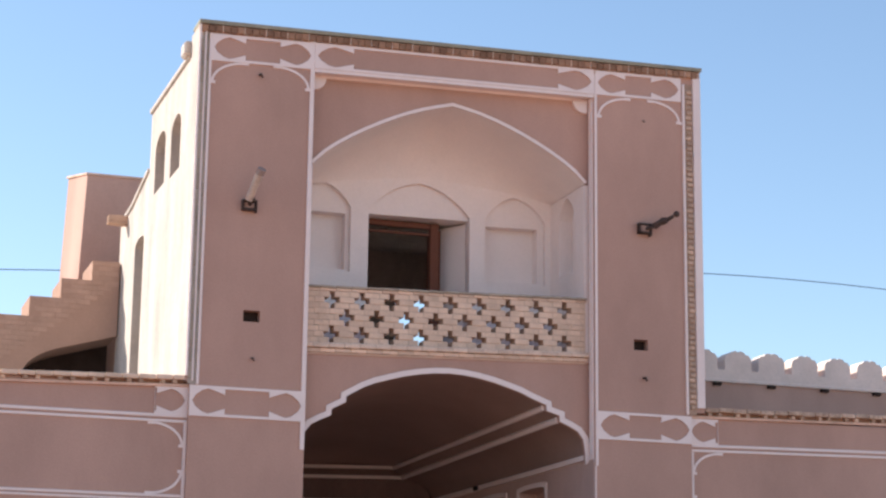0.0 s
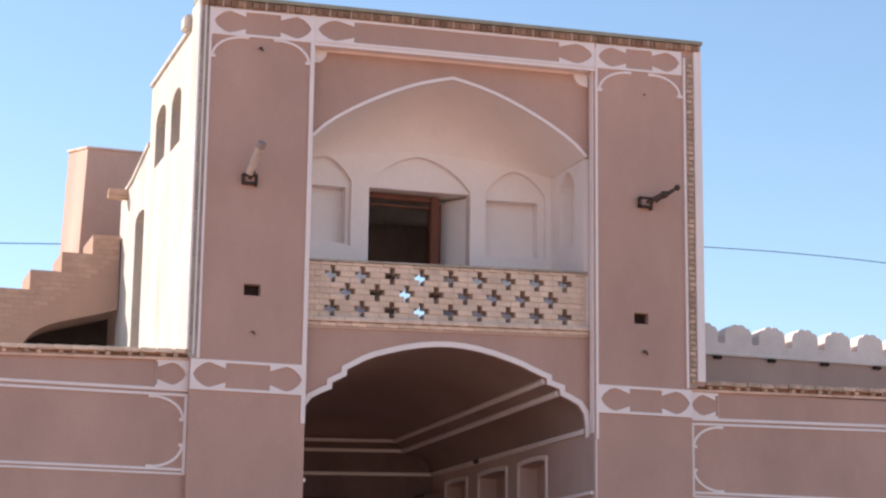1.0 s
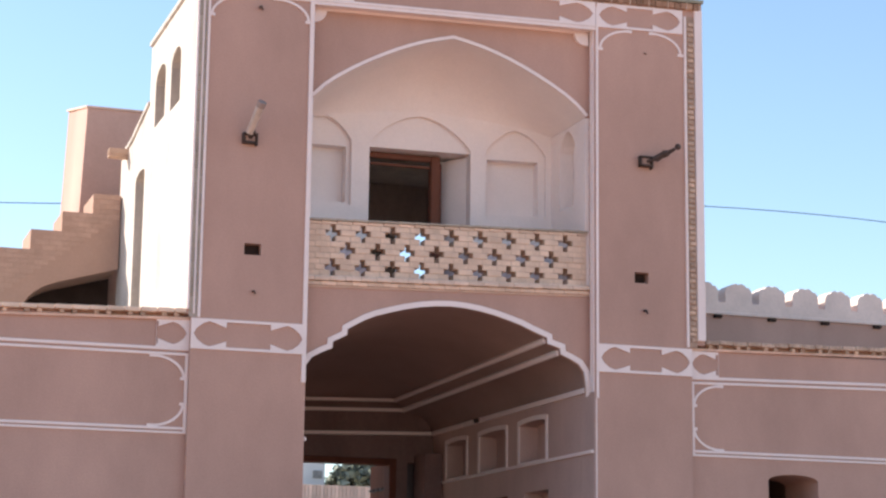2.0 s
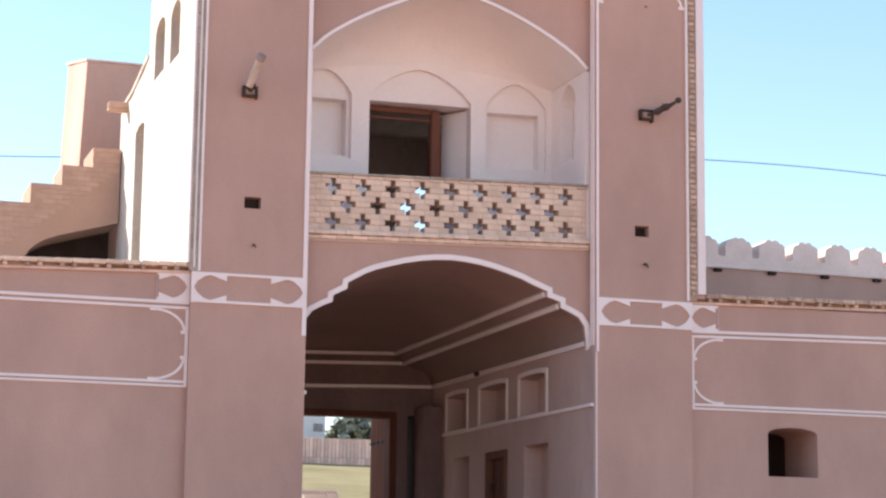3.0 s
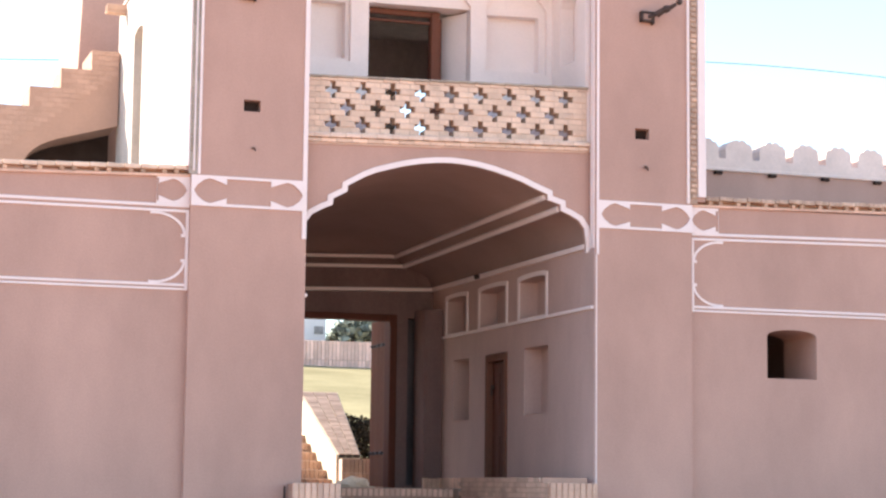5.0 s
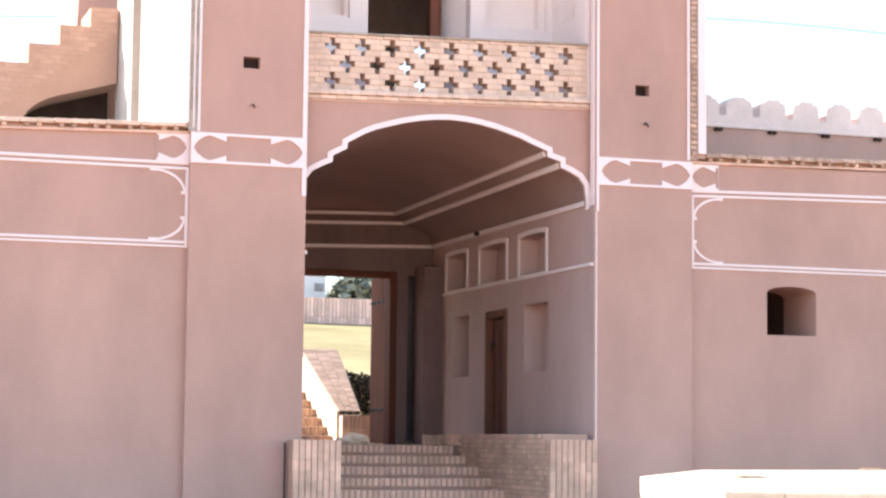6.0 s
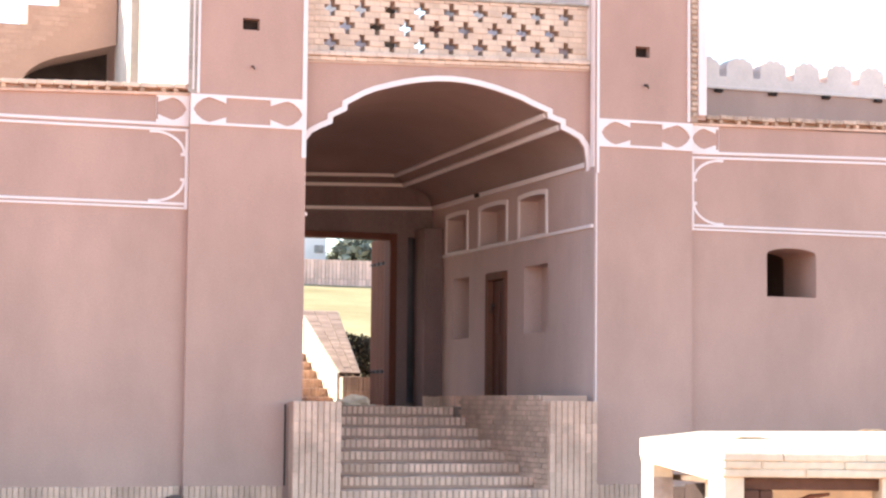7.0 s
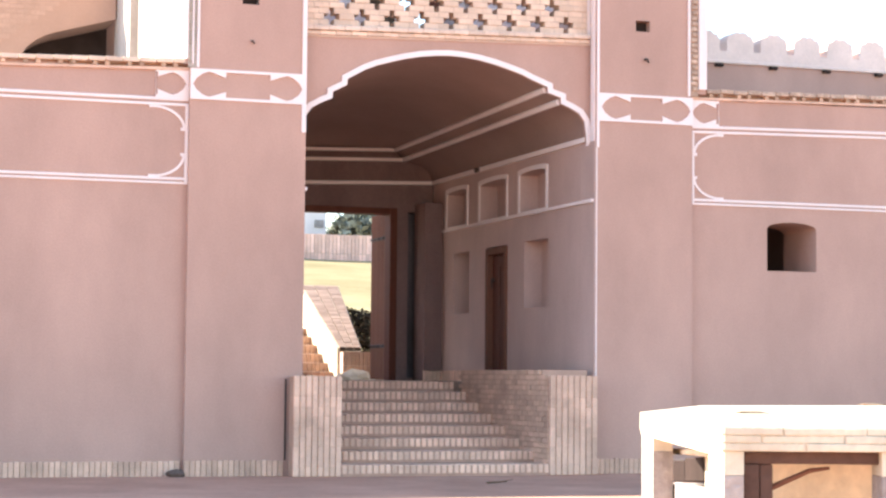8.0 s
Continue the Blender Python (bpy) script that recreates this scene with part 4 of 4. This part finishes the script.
for r in range(30):
    z = 7.79 - 0.0775 * (r + 1)
    x = -3.57 - (0.1 if r % 2 else 0.0)
    while x > -6.3:
        xm = x - 0.1
        if stair_top(x - 0.19) >= z + 0.07 and stair_top(x - 0.01) >= z + 0.07 and z > 7.33 + 0.674 * (xm + 3.56) + 0.05 * rr.random():
            box(bm, x - 0.2065, x - 0.003, 5.416 - rr.random() * 0.003, 5.42, z + 0.002, z + 0.0755)
        x -= 0.21
tagged(under(part("stair_bricks", bm, mat("warm_brick", (0.47, 0.305, 0.235), 0.9, 0.12, 3, 50, 0.5, island=0.05)), roof_stair), kind="stuff")
# Near-black panel: the shade under the stair arch is in its colour.
bm = bmesh.new()
box(bm, -6.0, -3.56, 6.3, 6.4, 5.1, 6.7)
under(part("arch_back", bm, DARK), roof_stair)
stair_head = thing("stair_head", "tall rendered roof turret with one sunlit side", "turret", (-3.4, 7.5, 5.1))
bm = bmesh.new()
plate(bm, [(6.5, 5.1), (8.9, 5.1), (8.9, 9.95), (6.5, 9.42)], -3.98, -2.9, [], 'x')
for v in bm.verts:
    if v.co.x < -3.5:
        v.co.x -= 0.035 * (9.5 - v.co.z)
under(part("turret_wall", bm, ADOBE), stair_head)
bm = bmesh.new()
plate(bm, [(6.48, 9.42), (8.92, 9.955), (8.92, 9.99), (6.48, 9.455)], -4.0, -2.88, [], 'x')
under(part("turret_coping", bm, BRICKS), stair_head)

# Unseen wall added to keep the sun off the gateway and its leaf.
bm = bmesh.new()
box(bm, -2.895, -2.6, 8.7, 11.3, 1.1, 7.2)
under(part("rear_wall", bm, PALE_RENDER), stair_head)

# ---- garden behind the gateway ----
ramp = thing("garden_steps", "brick garden steps with a sloping brick cheek wall in the sun", "steps", (1.2, 9, 1.18))
bm = bmesh.new()


def cheek_edge(y):
    """Left and right edge and height of the sloping cheek wall's top at y."""
    f = (y - 9.0) / 2.4
    return 0.98 - 0.08 * f, 1.42 + 0.24 * f, 1.76 + 1.18 * f


ring = []
for y in (9.0, 11.4, 13.0):
    a, b, z = cheek_edge(min(y, 11.4))
    ring.append([bm.verts.new(p) for p in ((a, y, 1.1), (b, y, 1.1), (b, y, z), (a, y, z))])
for r0, r1 in zip(ring, ring[1:]):
    for i in range(4):
        bm.faces.new((r0[i], r0[(i + 1) % 4], r1[(i + 1) % 4], r1[i]))
bm.faces.new(ring[0])
bm.faces.new(ring[-1])
cheekw = under(part("cheek", bm, LIMEWASH), ramp)
bm = bmesh.new()
rr = random.Random(6)
for i in range(27):
    y = 9.0 + i * 0.089
    a, b, z = cheek_edge(y)
    a += 0.05
    for j in range(3):
        w = (b - a) / 3
        off = w * 0.3 * (i % 2)
        vs = box(bm, a + j * w, a + (j + 1) * w - 0.014, y, y + 0.078, z - 0.05, z + 0.012 + rr.random() * 0.008)
        for v in vs:
            v.co.z += (v.co.y - y) * 0.49
tagged(under(part("cheek_bricks", bm, mat("pale_pink_brick", (0.40, 0.29, 0.235), 0.9, 0.12, 3, 40, 0.4, island=0.15)), ramp), kind="stuff")
for i in range(7):
    bm = bmesh.new()
    box(bm, -1.5, 0.97, 9.2 + i * 0.34, 11.6, 1.18 + i * 0.16, 1.18 + (i + 1) * 0.16, 0.01)
    under(part("step", bm, MORTAR), ramp)
    bm = bmesh.new()
    for k in range(32):
        box(bm, -1.48 + k * 0.0765, -1.48 + k * 0.0765 + 0.066, 9.185 + i * 0.34, 9.2 + i * 0.34, 1.185 + i * 0.16, 1.18 + (i + 1) * 0.16 - 0.008)
    tagged(under(part("step_bricks", bm, RED_BRICK), ramp), kind="stuff")
low = thing("low_brick_wall", "low orange brick wall of upright bricks beside the steps", "wall", (1.7, 8.95, 1.18))
bm = bmesh.new()
box(bm, 1.03, 3.0, 8.80, 8.98, 1.15, 1.68)
lw = under(part("wall_core", bm, MORTAR), low)
bm = bmesh.new()
for i in range(26):
    for r in range(2):
        box(bm, 1.03 + i * 0.075, 1.095 + i * 0.075, 8.78, 8.80, 1.2 + r * 0.25, 1.44 + r * 0.25)
tagged(under(part("wall_bricks", bm, RED_BRICK), low), kind="stuff")
fence = thing("garden_wall", "long garden wall of upright buff bricks", "wall", (8, 35, 4.8))
bm = bmesh.new()
box(bm, -25, 45, 35.0, 35.3, 4.4, 5.66)
under(part("wall_core", bm, MORTAR), fence)
bm = bmesh.new()
rr = random.Random(8)
for i in range(300):
    x = -6 + i * 0.12
    for r in range(2):
        box(bm, x, x + 0.10, 34.97, 35.0, 4.5 + r * 0.58, 5.06 + r * 0.60)
tagged(under(part("wall_bricks", bm, mat("far_brick", (0.82, 0.56, 0.47), 0.9, 0.15, 2, 20, 0.3, island=0.2)), fence), kind="stuff")
house = thing("far_house", "small white house beyond the garden wall", "house", (4, 46, 5))
bm = bmesh.new()
box(bm, 4.4, 10.8, 46, 52, 4.5, 8.9)
under(part("wall", bm, WHITE), house)
bm = bmesh.new()
box(bm, 4.2, 11.0, 45.8, 52.2, 8.9, 9.1)
under(part("roof", bm, PALE_RENDER), house)
bm = bmesh.new()
box(bm, 10.35, 10.7, 45.96, 46.0, 6.72, 7.0, 0.01)
under(part("window", bm, PLAIN_GREY), house)


def tree(x, y, z, h, seed):
    r = random.Random(seed)
    t = thing("tree", "leafy dark green garden tree beyond the wall", "tree", (x, y, z), group="trees behind the wall")
    bm = bmesh.new()
    tube(bm, (x, y, z - 0.4), (x + 0.1, y, z + h * 0.45), 0.16, 0.1, 8)
    for i in range(6):
        a = r.random() * 6.3
        tube(bm, (x + 0.08, y, z + h * (0.25 + 0.04 * i)), (x + math.cos(a) * h * 0.3, y + math.sin(a) * h * 0.3, z + h * (0.5 + 0.07 * i)), 0.06, 0.02, 6)
    under(part("trunk", bm, BARK), t)
    bm = bmesh.new()
    clumps = [(r.gauss(0, 0.24) * h, r.gauss(0, 0.24) * h, h * (0.38 + 0.55 * r.random()), (0.1 + 0.09 * r.random()) * h) for _ in range(16)]
    for i in range(1500):
        cx, cy, cz, cr = clumps[i % 16]
        v = Vector((r.gauss(0, 1), r.gauss(0, 1), r.gauss(0, 1))).normalized() * cr * (0.6 + 0.45 * r.random())
        p = Vector((x + cx, y + cy, z + cz)) + v
        s = 0.07 + 0.08 * r.random()
        u = Vector((r.gauss(0, 1), r.gauss(0, 1), r.gauss(0, 1))).normalized()
        w = u.cross(Vector((r.gauss(0, 1), r.gauss(0, 1), 1))).normalized()
        vs = [bm.verts.new(p + q) for q in (u * s * 1.6, w * s, -u * s * 1.6, -w * s)]
        bm.faces.new(vs)
    under(part("crown", bm, LEAF), t)


for i, (x, y, h) in enumerate(((10.5, 42, 2.0), (11.2, 42.6, 2.15), (12.0, 42, 2.2), (12.9, 43, 2.4), (14.0, 42.5, 2.3))):
    tree(x, y, ground_height(x, y) - 0.1, h, 20 + i)

# leafy mass added in place of the dark soil slope beside the steps
shrub = thing("shrub", "leafy dark mass in place of the soil slope beside the garden steps", "shrub", (2.3, 11.6, 1.5))
rr = random.Random(31)
bm = bmesh.new()
for i in range(10):
    tube(bm, (2.3, 11.6, 1.4), (1.9 + 0.9 * rr.random(), 11.2 + 0.9 * rr.random(), 2.1 + 0.3 * rr.random()), 0.02, 0.008, 5)
under(part("stems", bm, BARK), shrub)
bm = bmesh.new()
for i in range(2600):
    a = rr.random()
    p = Vector((1.72 + 1.5 * a, 11.2 + 1.0 * rr.random(), 1.45 + rr.random() ** 0.7 * (1.12 - 0.25 * a)))
    u = Vector((rr.gauss(0, 1), rr.gauss(0, 1), rr.gauss(0, 1))).normalized()
    w = u.cross(Vector((rr.gauss(0, 1), rr.gauss(0, 1), 1))).normalized()
    bm.faces.new([bm.verts.new(p + q) for q in (u * 0.06, w * 0.03, -u * 0.06, -w * 0.03)])
under(part("foliage", bm, mat("dark_bank_leaves", (0.075, 0.062, 0.045), 0.85, 0.3, 2, 10, 0.2, island=0.4)), shrub)

# overhead cables
for nm, a, b, sag in (("overhead_cable", (-36, 30, 11.6), (10, 30, 13.7), 0.5), ("overhead_cable", (10, 30, 13.7), (34, 30, 13.6), -0.72)):
    cu = bpy.data.curves.new(nm, 'CURVE')
    cu.dimensions = '3D'
    cu.bevel_depth = 0.014
    cu.bevel_resolution = 1
    sp = cu.splines.new('POLY')
    sp.points.add(40)
    for i in range(41):
        f = i / 40
        sp.points[i].co = (a[0] + (b[0] - a[0]) * f, a[1], a[2] + (b[2] - a[2]) * f - sag * 4 * f * (1 - f), 1)
    cu.materials.append(CABLE)
    tagged(new(nm, cu), "thin dark overhead cable against the sky", "cable")

# ---- platform in the forecourt ----
platform = thing("garden_platform", "cream limewashed brick platform on stout posts, open beneath", "platform", (-4.6, -18.6, 0))
N0 = Vector((-6.05, -19.92))
L0 = Vector((-5.41, -18.0))
along = (L0 - N0).normalized()
across = Vector((along.y, -along.x))
TZ = 1.14
B0 = Vector((-4.33, -16.27))
far_r = N0 + across * 2.6
corners = [N0, far_r, far_r + along * 3.4, Vector((-2.0, -15.75)), B0, L0]
bm = bmesh.new()
plate(bm, [tuple(c) for c in corners], TZ - 0.062, TZ, [], 'z')
plate(bm, [tuple(q) for q in (N0 + across * 0.003 + along * 0.1, N0 + across * 0.1 + along * 0.1, L0 + across * 0.1 - along * 0.003, L0 + across * 0.003 - along * 0.003)], TZ - 0.078, TZ - 0.0625, [], 'z')
under(part("slab", bm, LIMEWASH), platform)


def post(p, wa, wl, z1):
    """A limewashed leg, its lower part greyed for shade: wa across, wl along."""
    bm = bmesh.new()
    c = [p, p + across * wa, p + across * wa + along * wl, p + along * wl]
    plate(bm, [tuple(q) for q in c], z1 - 0.06, z1, [], 'z')
    leg = under(part("leg", bm, LIMEWASH), platform)
    # Lower leg: the shadow across it is drawn as plain grey.
    bm = bmesh.new()
    plate(bm, [tuple(q) for q in c], 0, z1 - 0.061, [], 'z')
    bmesh.ops.subdivide_edges(bm, edges=bm.edges[:], cuts=3, use_grid_fill=True)
    for v in bm.verts:
        v.co += Vector((1, 1, 0)) * 0.004 * noise.noise(v.co * 25)
    under(part("leg_foot", bm, PLAIN_GREY, None, "lower leg in grey, its shade put into the colour"), platform)


for p, wa, wl in ((N0 + (along + across) * 0.006, 0.05, 0.285), (L0 - along * 0.375 + across * 0.006, 0.065, 0.37), (N0 + across * 0.405 + along * 0.006, 0.06, 0.12),
                  (N0 + across * 1.2 + along * 0.006, 0.06, 0.3), (N0 + across * 2.4 + along * 0.006, 0.06, 0.3), (N0 + across * 1.2 + along * 2.2, 0.06, 0.3), (N0 + across * 2.4 + along * 2.2, 0.06, 0.3)):
    post(p, wa, wl, TZ - 0.063)
turn = math.atan2(across.y, across.x)
for r, first in enumerate((0.207, 0.095, 0.15)):
    a0 = 0.003
    for k in range(12):
        q = N0 + across * a0 - along * (0.003 + 0.002 * ((k * 2 + r) % 3))
        w = 0.207 if k else first
        o = brick(None, q.x, q.y, TZ - 0.061 + r * 0.02, w, 0.008, 0.0192, LIMEWASH)
        o.rotation_euler = (0, 0, turn)
        under(o, platform)
        a0 += w + 0.003
bm = bmesh.new()
c = [N0 + across * 0.16 + along * 0.6, N0 + across * 2.3 + along * 0.6, N0 + across * 2.3 + along * 1.5, N0 + across * 0.16 + along * 1.5]
plate(bm, [tuple(q) for q in c], 0.0, 1.05, [], 'z')
under(part("core", bm, mat("warm_plaster_core", (0.80, 0.68, 0.53), 0.9, 0.2, 6.0, 30, 0.8)), platform)
bm = bmesh.new()
a = N0 + across * 0.105 + along * 0.1
b = N0 + across * 0.29 + along * 0.1
m = a.lerp(b, 0.72)
tube(bm, (a.x, a.y, 0.966), (m.x, m.y, 1.026), 0.0085, 0.0065, 8)
tube(bm, (m.x, m.y, 1.026), (b.x, b.y, 1.033), 0.0065, 0.004, 8)
under(part("brace", bm, OLD_WOOD), platform)


def slab_box(name, a0, a1, l0, l1, z0, z1, material, label="", fall=0.0):
    """A box in the platform's own directions: a across, l along; fall: how much it drops per metre along."""
    bm = bmesh.new()
    c = [N0 + across * a + along * l for a, l in ((a0, l0), (a1, l0), (a1, l1), (a0, l1))]
    plate(bm, [tuple(q) for q in c], z0, z1, [], 'z')
    for v in bm.verts:
        v.co.z -= fall * ((Vector((v.co.x, v.co.y)) - N0).dot(along) - l0)
    bmesh.ops.bevel(bm, geom=bm.edges[:], offset=0.003, segments=1, affect='EDGES')
    return under(part(name, bm, material, None, label), platform)


slab_box("beam", 0.06, 2.5, 0.045, 0.14, TZ - 0.095, TZ - 0.0635, STAND_WOOD, "dark brown wooden beam")
slab_box("upright", 0.06, 0.10, 0.04, 0.29, 0.0, TZ - 0.0955, STAND_WOOD, "dark brown wooden upright")
slab_box("upright", 0.102, 0.136, 0.05, 0.12, 0.0, TZ - 0.0955, STAND_WOOD, "dark brown wooden upright")
slab_box("plank", 0.10, 0.20, 1.02, 2.02, 1.024, 1.044, LIMEWASH, "", 0.03)
# The boxes' near-black carries the slab's shadow.
slab_box("storage_box", 0.22, 0.42, 1.88, 2.52, 0.905, 0.992, DARK, "dark box under the slab", 0.05)
slab_box("storage_box", 0.22, 0.42, 2.53, 3.2, 0.87, 0.952, DARK, "dark wooden box under the slab", 0.05)
slab_box("board", 0.075, 0.095, 0.32, 1.62, 0.55, 0.955, PLAIN_GREY, "grey board leaning under the slab", 0.03)
slab_box("board", 0.10, 0.34, 1.62, 2.3, 0.45, 0.90, PLAIN_GREY, "grey board leaning under the slab", 0.03)

# a loose stone at the wall's foot
bm = bmesh.new()
bmesh.ops.create_icosphere(bm, subdivisions=2, radius=0.1)
for v in bm.verts:
    v.co = Vector((v.co.x * 1.3, v.co.y * 0.7, v.co.z * 0.55)) * (1 + 0.35 * noise.noise(v.co * 14)) + Vector((-3.58, -0.08, 0.04))
tagged(part("stone", bm, mat("dark_stone", (0.14, 0.10, 0.085), 0.9, 0.2, 8, 60, 0.5)), "dark rough stone on the ground at the foot of the wall", "stone")

# dry clods on the platform's top
rr = random.Random(9)
for cx, cy in ((-5.05, -18.16), (-3.25, -15.95), (-3.0, -15.9)):
    bm = bmesh.new()
    bmesh.ops.create_icosphere(bm, subdivisions=2, radius=0.04)
    for v in bm.verts:
        v.co = Vector((v.co.x * 1.7, v.co.y * 1.2, v.co.z * 0.16)) * (1 + 0.5 * noise.noise(v.co * 30)) + Vector((cx, cy, TZ + 0.004))
    tagged(part("clod", bm, mat("dry_clod", (0.30, 0.22, 0.15), 0.95, 0.2, 10, 60, 0.5)), "flat dry clod of earth on the platform", "clod", "clods on the platform")

# dark bar drawn for the shaded gap in the corner beside the cheek wall
bm = bmesh.new()
tube(bm, (-2.19, -0.012, 0.2), (-2.19, -0.012, 1.22), 0.012, 0.012, 8)
gp("conduit", bm, IRON, "thin dark bar in place of the shaded corner gap")

# pale heap of lime rubble outside the gate, and a dry twig on the forecourt
bm = bmesh.new()
bmesh.ops.create_icosphere(bm, subdivisions=3, radius=1.0)
for v in bm.verts:
    k = 1 + 0.35 * noise.noise(v.co * 2.3)
    v.co = Vector((v.co.x * 0.34 * k + 1.2, v.co.y * 0.14 * k + 8.55, max(-0.02, v.co.z * 0.17 * k) + 1.2))
tagged(part("rubble_heap", bm, LIMEWASH), "small pale heap of lime rubble by the gateway", "rubble")
bm = bmesh.new()
tube(bm, (-0.25, -2.15, 0.012), (0.02, -2.1, 0.022), 0.012, 0.008, 6)
tube(bm, (-0.08, -2.12, 0.016), (0.06, -2.2, 0.05), 0.008, 0.004, 6)
tagged(part("twig", bm, BARK), "dry dark twig on the packed earth forecourt", "twig")
